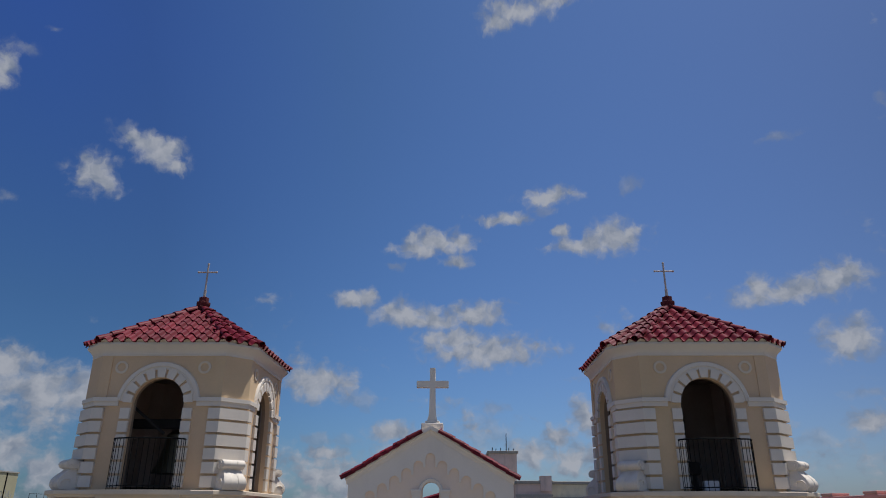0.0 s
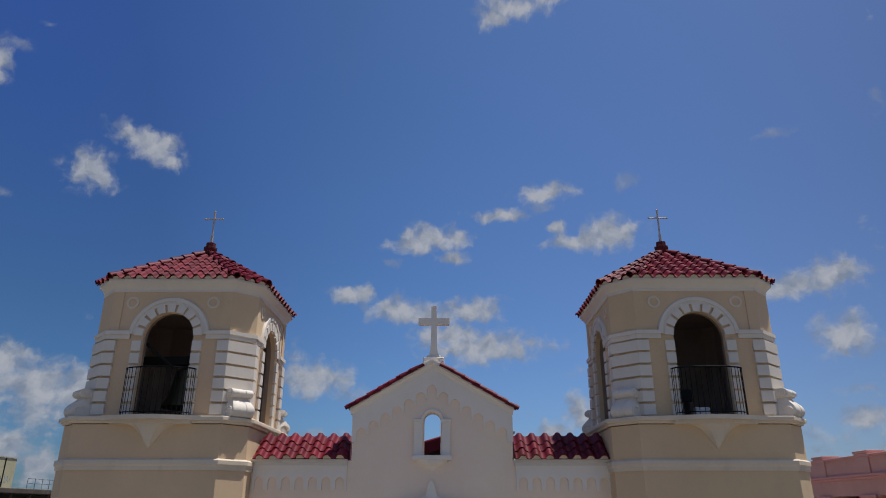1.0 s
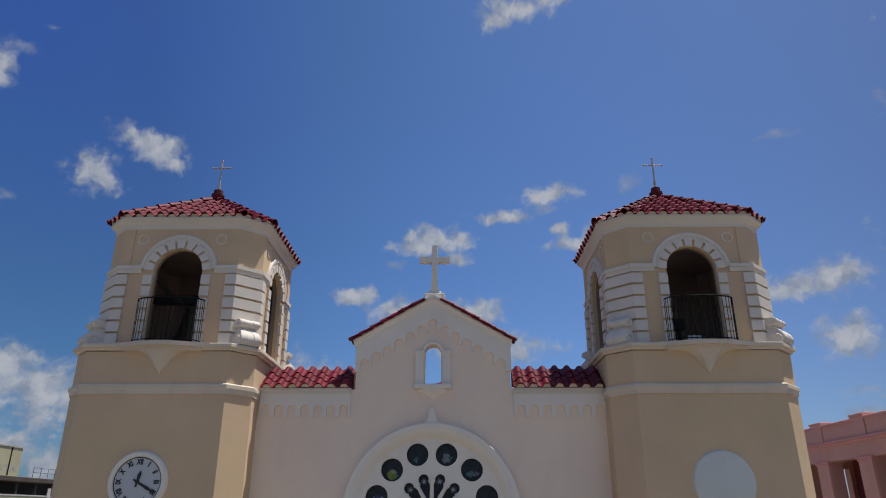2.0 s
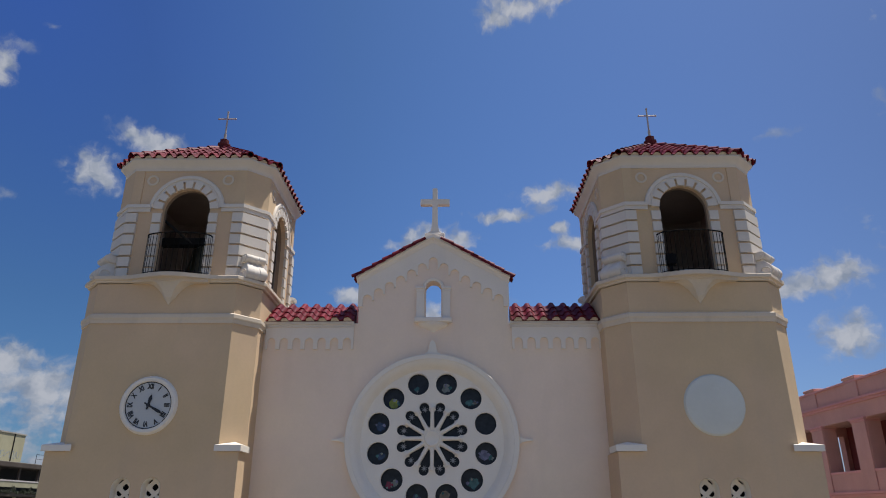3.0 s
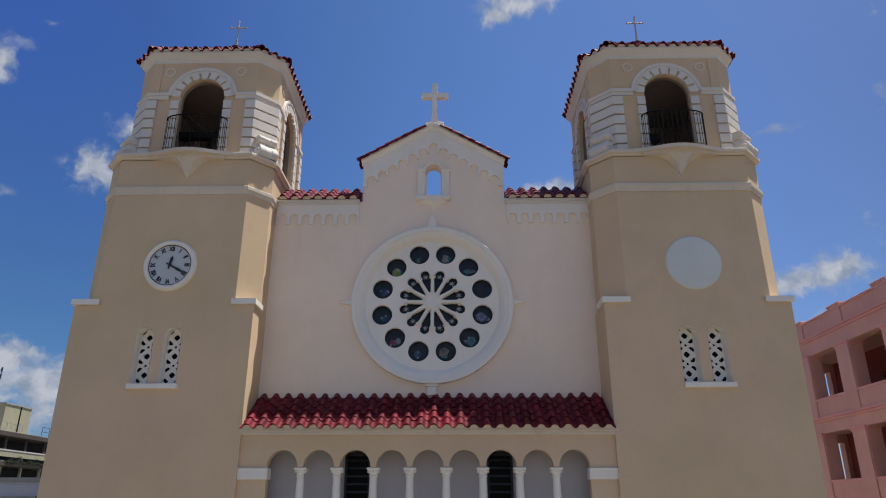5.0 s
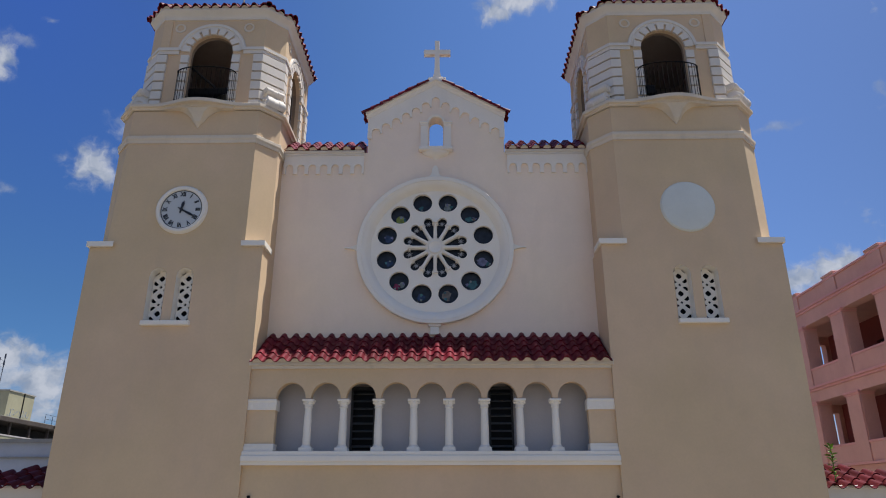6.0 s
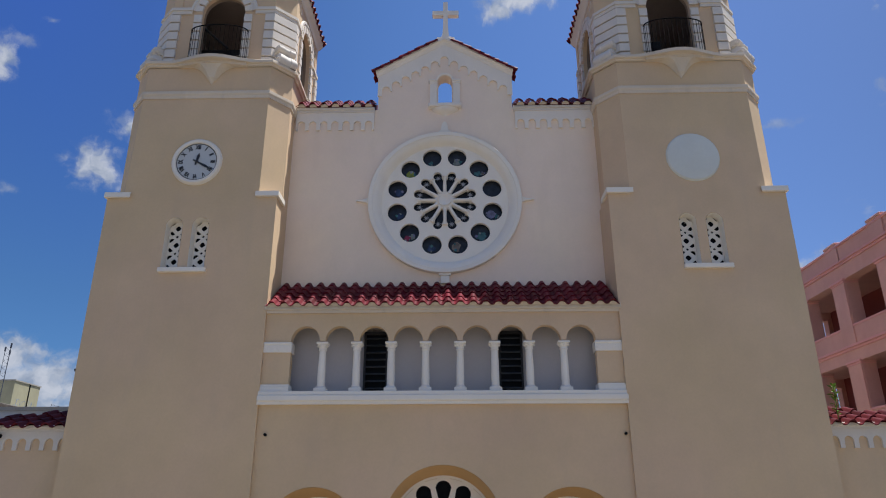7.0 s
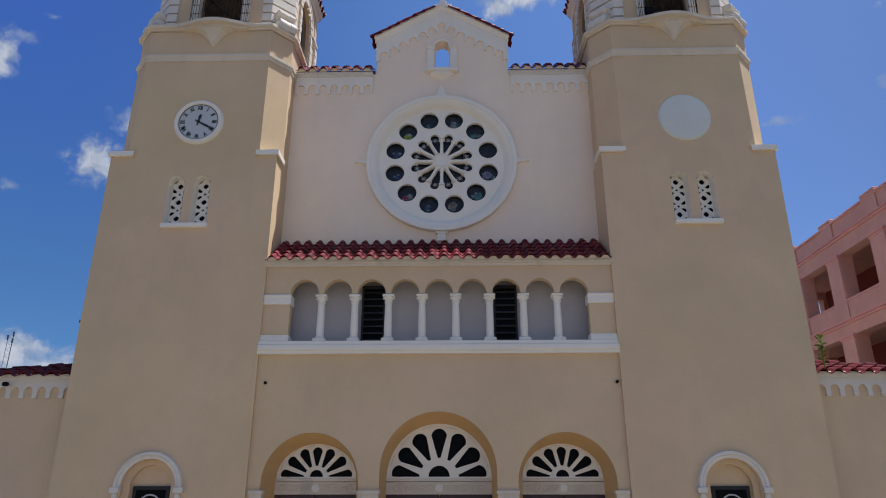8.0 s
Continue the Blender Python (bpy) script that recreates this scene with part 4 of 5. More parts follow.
for k in range(12):
    a = radians(30 * k)
    c, s = math.cos(a), math.sin(a)
    bm = bmesh.new()
    for r0, r1, w in ((0.20, 0.545, 0.037), (0.54, 0.565, 0.048), (0.565, 0.60, 0.040), (0.60, 0.635, 0.064)):
        rod(bm, (r0 * c, RF - 0.008, RZ + r0 * s), (r1 * c, RF - 0.008, RZ + r1 * s), w, 12)
    part("spoke", bm, TRIM, rose, smooth=True)
    a = angles[k]
    star = [(0.615 * math.cos(a) + (0.075 if j % 2 else 0.022) * math.cos(j * math.pi / 8), RZ + 0.615 * math.sin(a) + (0.075 if j % 2 else 0.022) * math.sin(j * math.pi / 8)) for j in range(16)]
    part("flower", plate(bmesh.new(), [star], RF + 0.05, RF + 0.065), SILVER, rose, "small grey pierced flower")
    hx, hz = 1.16 * math.cos(a), RZ + 1.16 * math.sin(a)
    part("round_frame", ring_solid(bmesh.new(), hx, hz, [(0.226, 0.08), (0.226, -0.002), (0.242, -0.008), (0.252, 0.002)], RF, 28), TRIM, rose, smooth=True)
patches = [(1, "teal", -0.02, -0.08, 0.10), (2, "pale", -0.01, -0.07, 0.12), (3, "teal", -0.03, -0.1, 0.07), (4, "green", 0.0, -0.09, 0.13), (5, "blue", 0.02, -0.04, 0.12), (6, "blue", 0.05, -0.05, 0.10), (7, "red", -0.06, -0.10, 0.09), (7, "pale", 0.06, -0.06, 0.08), (8, "blue", -0.02, -0.06, 0.11), (9, "tan", -0.03, -0.02, 0.14), (10, "teal", 0.02, -0.06, 0.14), (11, "lilac", -0.05, -0.03, 0.13), (11, "teal", 0.09, -0.08, 0.07), (1, "tan", 0.09, -0.07, 0.06)]
prng = random.Random(9)
for k, hue, dx, dz, r in patches:
    a = radians(15 + 30 * k)
    hx, hz = 1.16 * math.cos(a) + dx, RZ + 1.16 * math.sin(a) + dz
    q = [(hx + r * prng.uniform(0.5, 1.05) * math.cos(t), hz + r * prng.uniform(0.5, 1.05) * math.sin(t)) for t in [j * math.pi / 4.5 for j in range(9)]]
    part("stained_pane", plate(bmesh.new(), [q], RF + 0.118, RF + 0.126), STAINED[hue], rose)
    for j in range(3):
        t, w = prng.uniform(0, 6.28), r * prng.uniform(0.25, 0.5)
        px, pz = hx + r * 0.75 * math.cos(t), hz + r * 0.55 * math.sin(t)
        shard = [(px + w * prng.uniform(0.5, 1.1) * math.cos(v), pz + w * prng.uniform(0.5, 1.1) * math.sin(v)) for v in (0.3, 1.7, 2.9, 4.4, 5.4)]
        part("stained_pane", plate(bmesh.new(), [shard], RF + 0.108 - 0.002 * j, RF + 0.116 - 0.002 * j), STAINED[prng.choice((hue, "pale", "teal", "lilac"))], rose)
for s in (-1, 1):
    ear = [(1.77, 9.47), (1.81, 9.53), (1.86, 9.565), (1.94, 9.585), (2.08, 9.60), (2.09, 9.615), (2.0, 9.625), (1.90, 9.64), (1.83, 9.67), (1.77, 9.71)]
    part("ear", plate(bmesh.new(), [[(s * x, z) for x, z in ear]], NY - 0.07, NY + 0.005), TRIM, rose, "white side scroll of the ring")
half = [(0.20, 11.38), (0.11, 11.44), (0.08, 11.51), (0.075, 11.58), (0.055, 11.645), (0.03, 11.685)]
part("crest", plate(bmesh.new(), [half + [(0.0, 11.70)] + [(-x, z) for x, z in half[::-1]]], NY - 0.09, NY + 0.005), TRIM, rose, "white rounded crest")
bm = bmesh.new()
for z0, z1, w, y in ((7.80, 7.86, 0.17, 0.12), (7.74, 7.80, 0.14, 0.10), (7.56, 7.74, 0.10, 0.08)):
    box(bm, -w, w, NY - y, NY + 0.005, z0, z1, bev=0.008)
part("pendant", bm, TRIM, rose, "white stepped bracket")

# ---- portico ----
PY = 13.03
portico = thing("portico", "cream stucco portico with a white colonnaded gallery and red tile roof", "portico", pose(0, PY, 0))
gal = [(-3.15, 5.04), (3.08, 5.04), (3.08, 6.07)]
for k in range(4, -5, -1):
    gal += [(-0.035 + 0.7065 * k + 0.30 * math.cos(math.pi * j / 12), 6.07 + 0.32 * math.sin(math.pi * j / 12)) for j in range(13)]
gal.append((-3.15, 6.07))
gal = [p for n_, p in enumerate(gal) if n_ == 0 or (abs(p[0] - gal[n_ - 1][0]) + abs(p[1] - gal[n_ - 1][1])) > 1e-4]
DOORS = ((-2.51, 0.94, 2.30), (-0.04, 1.13, 2.51), (2.43, 0.94, 2.30))
part("wall", plate(bmesh.new(), [rect(-3.8, 3.68, -0.05, 6.70), gal] + [arch(c, h, 0.0, z, 28) for c, h, z in DOORS], PY, PY + 0.18), CREAM, portico)
part("gallery_back", boxed(-3.6, 3.6, PY + 0.50, PY + 0.58, 4.9, 6.7), GREYW, portico, "pale grey inner wall of the gallery")
part("gallery_floor", boxed(-3.6, 3.6, PY + 0.18, PY + 0.50, 4.9, 5.03), GREYW, portico)
part("sill", box(box(boxed(-3.73, 3.62, PY - 0.09, PY, 4.785, 4.845), -3.73, 3.62, PY - 0.13, PY, 4.845, 4.97, bev=0.02), -3.72, 3.60, PY - 0.10, PY + 0.2, 4.97, 5.045, bev=0.008), TRIM, portico, "long white moulded sill")
part("fascia", box(boxed(-3.74, 3.64, PY - 0.05, PY, 6.66, 6.72), -3.75, 3.65, PY - 0.09, PY + 0.1, 6.72, 6.84, bev=0.012), AGED, portico, "off-white eave fascia")
bm = extrude_x(bmesh.new(), [(PY + 0.02, 6.83), (NY, 6.83), (NY, 7.49), (PY + 0.02, 6.885)], -3.70, 3.60)
proof = part("roof", bm, MORTAR, portico, "lean-to roof of red clay tiles")
tile_slope(proof, (-3.71, PY - 0.17, 6.785), (3.60, PY - 0.17, 6.785), (3.60, NY - 0.02, 7.505), (-3.71, NY - 0.02, 7.505), 0.28, PITCH, proud=0.012, eave=EAVE_TILE)
shaft = mesh_of("shaft", lathe(bmesh.new(), [(0.078, 5.17), (0.082, 5.30), (0.080, 5.5), (0.070, 5.90)], 0, 0, 16), TRIM, True)
cap = lathe(bmesh.new(), [(0.075, 5.885), (0.088, 5.895), (0.088, 5.91), (0.076, 5.92), (0.085, 5.96), (0.115, 6.015)], 0, 0, 12)
box(cap, -0.12, 0.12, -0.12, 0.12, 6.012, 6.06, bev=0.01)
for a in range(8):
    q = (0.10 * math.cos(a * math.pi / 4), 0.10 * math.sin(a * math.pi / 4))
    bmesh.ops.create_icosphere(cap, subdivisions=1, radius=0.026, matrix=Matrix.Translation((q[0], q[1], 5.985)))
cap = mesh_of("capital", cap, TRIM, True)
foot = lathe(bmesh.new(), [(0.115, 5.12), (0.115, 5.135), (0.10, 5.15), (0.085, 5.165), (0.085, 5.18)], 0, 0, 16)
box(foot, -0.125, 0.125, -0.125, 0.125, 5.044, 5.122, bev=0.006)
foot = mesh_of("foot", foot, TRIM, True)
for k in range(8):
    x = -2.508 + 0.7065 * k
    col = part("column", shaft, TRIM, portico, "white column with carved capital")
    col.matrix_basis = Matrix.Translation((x, PY + 0.10, 0))
    for me in (cap, foot):
        ob = new(me.name.split(".")[0], me)
        ob.parent = col
for s in (-1, 1):
    x0, x1 = sorted((-3.13 if s < 0 else 3.06, -3.74 if s < 0 else 3.66))
    part("impost_band", box(boxed(x0, x1, PY - 0.03, PY + 0.26, 5.84, 6.0), x0, x1, PY - 0.045, PY + 0.26, 6.0, 6.05, bev=0.008), TRIM, portico, "white carved impost band")
    for k in range(4):
        part("carving", ring_solid(bmesh.new(), x0 + (k + 0.5) * (x1 - x0) / 4, 5.92, [(0.0, -0.008), (0.03, -0.008), (0.04, -0.003), (0.052, -0.007), (0.06, 0.0)], PY - 0.03, 12), TRIM, portico)
    part("plinth_band", box(boxed(x0, x1, PY - 0.05, PY + 0.26, 5.046, 5.14), x0, x1, PY - 0.03, PY + 0.26, 5.14, 5.19, bev=0.006), TRIM, portico)
    part("spout", rod(bmesh.new(), (s * 3.52, PY - 0.06, 4.21), (s * 3.52, PY + 0.02, 4.21), 0.028, 12), IRON, portico, "small dark drain spout")
for x in (-1.45, 1.378):
    lw = part("louvre_window", plate(bmesh.new(), [rect(x - 0.25, x + 0.25, 5.06, 6.36), rect(x - 0.21, x + 0.21, 5.10, 6.30)], PY + 0.40, PY + 0.50), DARK, portico, "dark glass louvre window")
    part("pane", boxed(x - 0.24, x + 0.24, PY + 0.485, PY + 0.495, 5.07, 6.35), GLASS_B, lw)
    for k in range(8):
        bm = boxed(x - 0.21, x + 0.21, -0.03, 0.03, -0.004, 0.004)
        bmesh.ops.transform(bm, matrix=Matrix.Translation((0, PY + 0.43, 5.17 + 0.15 * k)) @ Matrix.Rotation(radians(40), 4, "X"), verts=bm.verts)
        part("slat", bm, SLATE, lw, "dark grey glass slat")


def teardrop(cx, cz, a, r0, r1, w):
    def at(r, q):
        return (cx + r * math.cos(a) - q * math.sin(a), cz + r * math.sin(a) + q * math.cos(a))
    rc = r1 - w
    out = [at(r0, -0.028)] + [at(rc + w * math.cos(radians(t)), w * math.sin(radians(t))) for t in range(-80, 81, 20)] + [at(r0, 0.028)]
    return [(x, max(z, cz + 0.035)) for x, z in out]


def entrance(cx, half, spring):
    """Deep arched doorway: ochre reveal, cream rim, white fan light, carved lintel and door."""
    y0, y1 = PY + 0.004, PY + 0.62
    e = thing("entrance", "deep ochre arched church entrance with white fanlight", "doorway", pose(cx, y1, 0), "three entrances")
    r, cz, o = half - 0.075, 2.40, half - 0.004
    rf = r if half > 1 else 0.93 * r
    rise = spring + half - 0.17 - cz
    turn = [math.pi * k / 28 for k in range(29)]
    fore = [(cx + o, 0.0)] + [(cx + o * math.cos(a), spring + o * math.sin(a)) for a in turn] + [(cx - o, 0.0)]
    back = [(cx + r, 0.0)] + [(cx + rf * math.cos(a), cz + rise * math.sin(a)) for a in turn] + [(cx - r, 0.0)]
    bm = bmesh.new()
    a, b = ([bm.verts.new((x, y, z)) for x, z in line] for line, y in ((fore, y0), (back, y1 + 0.03)))
    for k in range(len(a) - 1):
        bm.faces.new((a[k], a[k + 1], b[k + 1], b[k]))
    part("reveal", bm, OCHRE, e, "ochre painted arch reveal", smooth=True)
    out = [(cx + rf * math.cos(math.pi * k / 28), cz + rise * math.sin(math.pi * k / 28)) for k in range(29)]
    k_ = rise
    petals = [teardrop(cx, cz, radians(a), 0.37 * k_, 0.91 * (k_ * math.sin(radians(a)) ** 2 + rf * math.cos(radians(a)) ** 2), 0.152 * k_) for a in (7, 33.5, 61.5, 90, 118.5, 146.5, 173)]
    petals = [[p for n_, p in enumerate(q) if n_ == 0 or abs(p[0] - q[n_ - 1][0]) + abs(p[1] - q[n_ - 1][1]) > 1e-3] for q in petals]
    heart = [(cx + 0.20 * k_ * math.cos(math.pi * k / 12), cz + 0.035 + 0.20 * k_ * math.sin(math.pi * k / 12)) for k in range(13)]
    fan = part("fanlight", plate(bmesh.new(), [out] + petals + [heart], y1 + 0.02, y1 + 0.06), TRIM, e, "off-white petal fanlight")
    part("pane", plate(bmesh.new(), [out], y1 + 0.075, y1 + 0.08), GLASS_B, fan)
    for a in (20, 47, 76, 104, 133, 160):
        q = 0.955 * (k_ * math.sin(radians(a)) ** 2 + rf * math.cos(radians(a)) ** 2)
        part("fan_moulding", band(bmesh.new(), cx, cz, q - 0.011, q, a - 7, a + 7, y1 + 0.012, y1 + 0.022, 5), AGED, fan)
    part("fan_bead", ring_solid(bmesh.new(), cx, cz + 0.035, [(0.27 * k_, 0.0), (0.27 * k_, -0.015), (0.31 * k_, -0.015), (0.31 * k_, 0.0)], y1 + 0.02, 16, 0, 180), TRIM, fan)
    lint = part("lintel", boxed(cx - r, cx + r, y1 + 0.0, y1 + 0.06, 2.10, 2.335), AGED, e, "cream carved scroll lintel")
    n = 2 * int((r - 0.1) / 0.166) + 1
    for k in range(n):
        x = cx + (k - (n - 1) / 2) * 0.166
        if abs(x - cx) < 0.05:
            bm = ring_solid(bmesh.new(), x, 2.22, [(0.0, -0.03), (0.025, -0.03), (0.035, -0.012), (0.06, -0.024), (0.08, 0.0)], y1, 10)
            part("carved_flower", bm, TRIM, lint)
            continue
        bm = ring_solid(bmesh.new(), x, 2.22, [(0.052, 0.0), (0.058, -0.02), (0.072, -0.02), (0.08, 0.0)], y1, 14)
        ring_solid(bm, x + 0.012, 2.215, [(0.0, -0.014), (0.012, -0.016), (0.026, 0.0)], y1, 8)
        tube(bm, [(x + 0.03 * math.cos(a * 0.7), y1 - 0.004, 2.22 + 0.034 * math.sin(a * 0.7)) for a in range(6)], 0.008, 5)
        part("carved_scroll", bm, AGED, lint)
    for z in (2.112, 2.323):
        part("lintel_bead", boxed(cx - r, cx + r, y1 - 0.012, y1 + 0.002, z - 0.011, z + 0.011), AGED, lint)
    part("transom", boxed(cx - r, cx + r, y1 - 0.01, y1 + 0.06, 2.345, 2.40), AGED, e, "off-white transom bar")
    part("door", box(boxed(cx - r, cx - 0.01, y1 + 0.03, y1 + 0.08, 0.02, 2.10, bev=0.008), cx + 0.01, cx + r, y1 + 0.03, y1 + 0.08, 0.02, 2.10, bev=0.008), DOORRED, e, "dark red double door")


for c, h, z in DOORS:
    entrance(c, h, z)
for x in (-3.52, -1.37, 1.29, 3.44):
    w = 0.20 if abs(x) < 2 else 0.12
    part("pier_cap", box(boxed(x - w, x + w, PY - 0.05, PY + 0.1, 2.02, 2.10), x - w - 0.02, x + w + 0.02, PY - 0.07, PY + 0.1, 2.10, 2.17, bev=0.01), AGED, portico, "white pier cap")


# ---- small tower doors ----
def side_door(cx):
    y = 12.96
    d = thing("side_door", "small dark door under a white round arch in the tower", "door", pose(cx, y, 0), "tower side doors")
    part("arch_band", ring_solid(bmesh.new(), cx, 2.22, [(0.53, 0.005), (0.53, -0.05), (0.58, -0.06), (0.60, -0.09), (0.65, -0.085), (0.665, 0.005)], y, 28, 0, 180), WHITE, d, "white moulded arch band", smooth=True)
    for s in (-1, 1):
        part("corbel", box(boxed(cx + s * 0.52, cx + s * 0.70, y - 0.11, y + 0.005, 2.12, 2.225, bev=0.01), cx + s * 0.55, cx + s * 0.65, y - 0.09, y + 0.005, 1.98, 2.125, bev=0.02), WHITE, d, "white corbel")
        part("jamb", boxed(cx + s * 0.53, cx + s * 0.62, y - 0.03, y + 0.005, 0, 2.0), WHITE, d)
    part("inner_arch", plate(bmesh.new(), [arch(cx, 0.54, 0.0, 2.23, 24), arch(cx, 0.40, 0.03, 2.24, 24)], y + 0.09, y + 0.24), CREAM, d, "cream stepped arch")
    part("tympanum", plate(bmesh.new(), [arch(cx, 0.42, 0.0, 2.24, 24)], y + 0.20, y + 0.25), CREAM, d, "plain cream tympanum")
    lf = part("leaf", boxed(cx - 0.36, cx + 0.36, y + 0.16, y + 0.195, 0.0, 2.25), DARK, d, "dark door leaf")
    part("fan_glass", boxed(cx - 0.29, cx + 0.29, y + 0.150, y + 0.158, 1.85, 2.18), GLASS_B, lf)
    part("fan_bar", ring_solid(bmesh.new(), cx, 1.88, [(0.20, 0.15), (0.20, 0.14), (0.225, 0.14), (0.225, 0.15)], y, 16, 0, 180), GREYBOX, lf)


side_door(-5.58)
side_door(5.51)


# ---- side wings ----
def wing(s):
    y = 13.22
    w = thing("side_wing", "low cream stucco wing with red clay tile eave", "wing", pose(s * 11, y, 0), "low side wings")
    x0, x1 = sorted((s * 7.46, s * 15.4))
    part("wall", boxed(x0, x1, y, y + 3.5, 0, 4.42), CREAM, w)
    frieze("arcaded_frieze", x0, x1, 3.94, 4.17, 4.42, 29, y, w, WHITE)
    part("eave_moulding", box(boxed(x0, x1, y - 0.08, y, 4.30, 4.36), x0, x1, y - 0.13, y + 0.1, 4.36, 4.42, bev=0.01), WHITE, w)
    # the roof rises towards the tower and falls along a hip to the outer end
    xi, xo, xe, top = s * 7.47, s * 10.4, s * 15.4, 4.90
    bm = bmesh.new()
    lo = [bm.verts.new((x, y + d, z)) for x, d, z in ((xi, -0.02, 4.41), (xo, -0.02, 4.41), (xi, 1.47, 4.41), (xi, 1.47, top - 0.05))]
    for f in ((0, 1, 2), (0, 1, 3), (1, 2, 3), (0, 2, 3)):
        bm.faces.new([lo[k] for k in f])
    r = part("roof", bm, MORTAR, w, "weathered red clay tile roof")
    ends = [(xi, y - 0.23, 4.34), (xo, y - 0.23, 4.34)]
    ridge = (xi + s * 0.05, y + 1.47, top)
    if s < 0:
        ends = ends[::-1]
    tile_slope(r, ends[0], ends[1], ridge, ridge, 0.33, 0.29, S_TILE_OLD)
    a, b = sorted((xo, xe))
    tile_slope(r, (a, y - 0.23, 4.34), (b, y - 0.23, 4.34), (b, y + 0.12, 4.435), (a, y + 0.12, 4.435), 0.33, 0.29, S_TILE_OLD)


wing(-1)
wing(1)


# ---- pink arcaded building ----
def pink_building():
    X, Y1, BAY = 16.5, 33.9, 3.3
    b = thing("arcaded_building", "salmon pink three-storey building with open arcaded galleries", "building", pose(X, 22, 0))

    def side(bm):
        """Pieces drawn as x = along the street side, y = inward, turned to face the church."""
        bmesh.ops.transform(bm, matrix=Matrix(((0, 1, 0, X), (1, 0, 0, 0), (0, 0, 1, 0), (0, 0, 0, 1))), verts=bm.verts)
        return bm

    ys = [33.9 - BAY * k for k in range(7)]
    lo = ys[-1] - 0.5
    rows = ((9.76, 11.70), (6.40, 8.32), (3.04, 4.96))
    holes = []
    for a, c in zip(ys[1:], ys):
        for z0, z1 in rows:
            l, r = a + 0.50, c - 0.50
            holes.append([(l, z0), (r, z0), (r, z1 - 0.12), (r - 0.06, z1 - 0.04), (r - 0.18, z1), (l + 0.18, z1), (l + 0.06, z1 - 0.04), (l, z1 - 0.12)])
    part("wall", side(plate(bmesh.new(), [rect(lo, Y1, 0, 13.12)] + holes, 0, 0.55)), PINK, b)
    for z0, z1, o in ((13.12, 13.21, 0.08), (12.30, 12.40, 0.07), (12.40, 12.49, 0.13), (8.89, 8.99, 0.12), (8.79, 8.89, 0.06), (5.53, 5.63, 0.12), (2.2, 2.3, 0.12)):
        part("string_course", side(boxed(lo, Y1 + o, -o, 0.6, z0, z1, bev=0.012)), PINKTRIM, b, "light pink moulding")
    for y in ys:
        part("parapet_pier", side(box(boxed(y - 0.45, y + 0.45, -0.06, 0.6, 12.49, 13.25), y - 0.48, y + 0.48, -0.10, 0.64, 13.25, 13.35, bev=0.012)), PINK, b)
        for z0, z1 in rows:
            part("pier", side(boxed(y - 0.47, y + 0.47, -0.05, 0.0, z0 - 0.76, z1 - 0.14)), PINK, b)
            part("capital", side(box(boxed(y - 0.52, y + 0.52, -0.08, 0.56, z1 - 0.15, z1 - 0.07, bev=0.01), y - 0.56, y + 0.56, -0.12, 0.58, z1 - 0.07, z1 + 0.02, bev=0.012)), PINKTRIM, b, "light pink pier capital")
    for z0, z1 in rows:
        part("gallery_rail", side(boxed(ys[-1], ys[0], -0.03, 0.50, z0 - 0.07, z0 + 0.02, bev=0.01)), PINKTRIM, b)
        part("gallery_floor", side(boxed(lo, Y1 - 0.02, 0.55, 3.1, z0 - 0.95, z0 - 0.7)), PINK, b)
        part("gallery_ceiling", side(boxed(lo, Y1 - 0.02, 0.55, 3.1, z1 + 0.30, z1 + 0.36)), PINK, b)
        inner = [rect(lo, Y1 - 0.3, z0 - 0.7, z1 + 0.30)]
        inner += [rect(y - 2.4, y - 1.0, z0 - 0.6, z1 - 0.75) for y in ys[:-1]]
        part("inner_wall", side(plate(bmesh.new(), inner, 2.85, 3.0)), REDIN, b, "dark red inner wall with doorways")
        part("end_wall", side(box(box(boxed(Y1 - 0.45, Y1 - 0.02, 0.55, 1.5, z0 - 0.7, z1 + 0.3), Y1 - 0.45, Y1 - 0.02, 1.5, 2.64, z1 - 0.10, z1 + 0.3), Y1 - 0.45, Y1 - 0.02, 2.64, 2.85, z0 - 0.7, z1 + 0.3)), PINK, b)
    # solid block; its near-black colour paints the darkness seen through the doorways
    part("rear_block", side(boxed(lo, Y1 - 0.05, 3.6, 9, 0, 12.4)), DARK, b, "near-black solid block in place of unlit rooms")
    part("roof", side(boxed(lo, Y1 - 0.05, 0.55, 9, 12.10, 12.3)), PINK, b)


pink_building()


# ---- distant buildings ----
def far_block(name, label, mat, x0, x1, y0, y1, z0, z1, cap=0.25):
    t = thing(name, label, "building", pose((x0 + x1) / 2, y0, 0))
    part("wall", boxed(x0, x1, y0, y1, z0, z1 - cap), mat, t)
    part("parapet", boxed(x0 - 0.15, x1 + 0.15, y0 - 0.15, y1 + 0.15, z1 - cap, z1, bev=0.04), CONCRETE, t)
    return t


t = far_block("roof_tower_block", "weathered pinkish rooftop block with antennas", PALEPINK, 3.4, 5.75, 60, 64, 0, 17.55)
for k, (x, h) in enumerate(((3.7, 0.35), (4.0, 0.25), (4.4, 0.3), (4.9, 1.5), (5.1, 0.3), (5.5, 0.25))):
    part("antenna", rod(bmesh.new(), (x, 60.3, 17.5), (x + 0.02, 60.3, 17.5 + h), 0.035, 6), IRON, t)
t = far_block("old_pink_building", "peeling pinkish plaster building behind the church", PALEPINK, 5.4, 8.2, 57, 66, 0, 15.0)
part("parapet_pier", boxed(7.3, 8.2, 56.8, 57.6, 14.2, 15.35), PALEPINK, t)
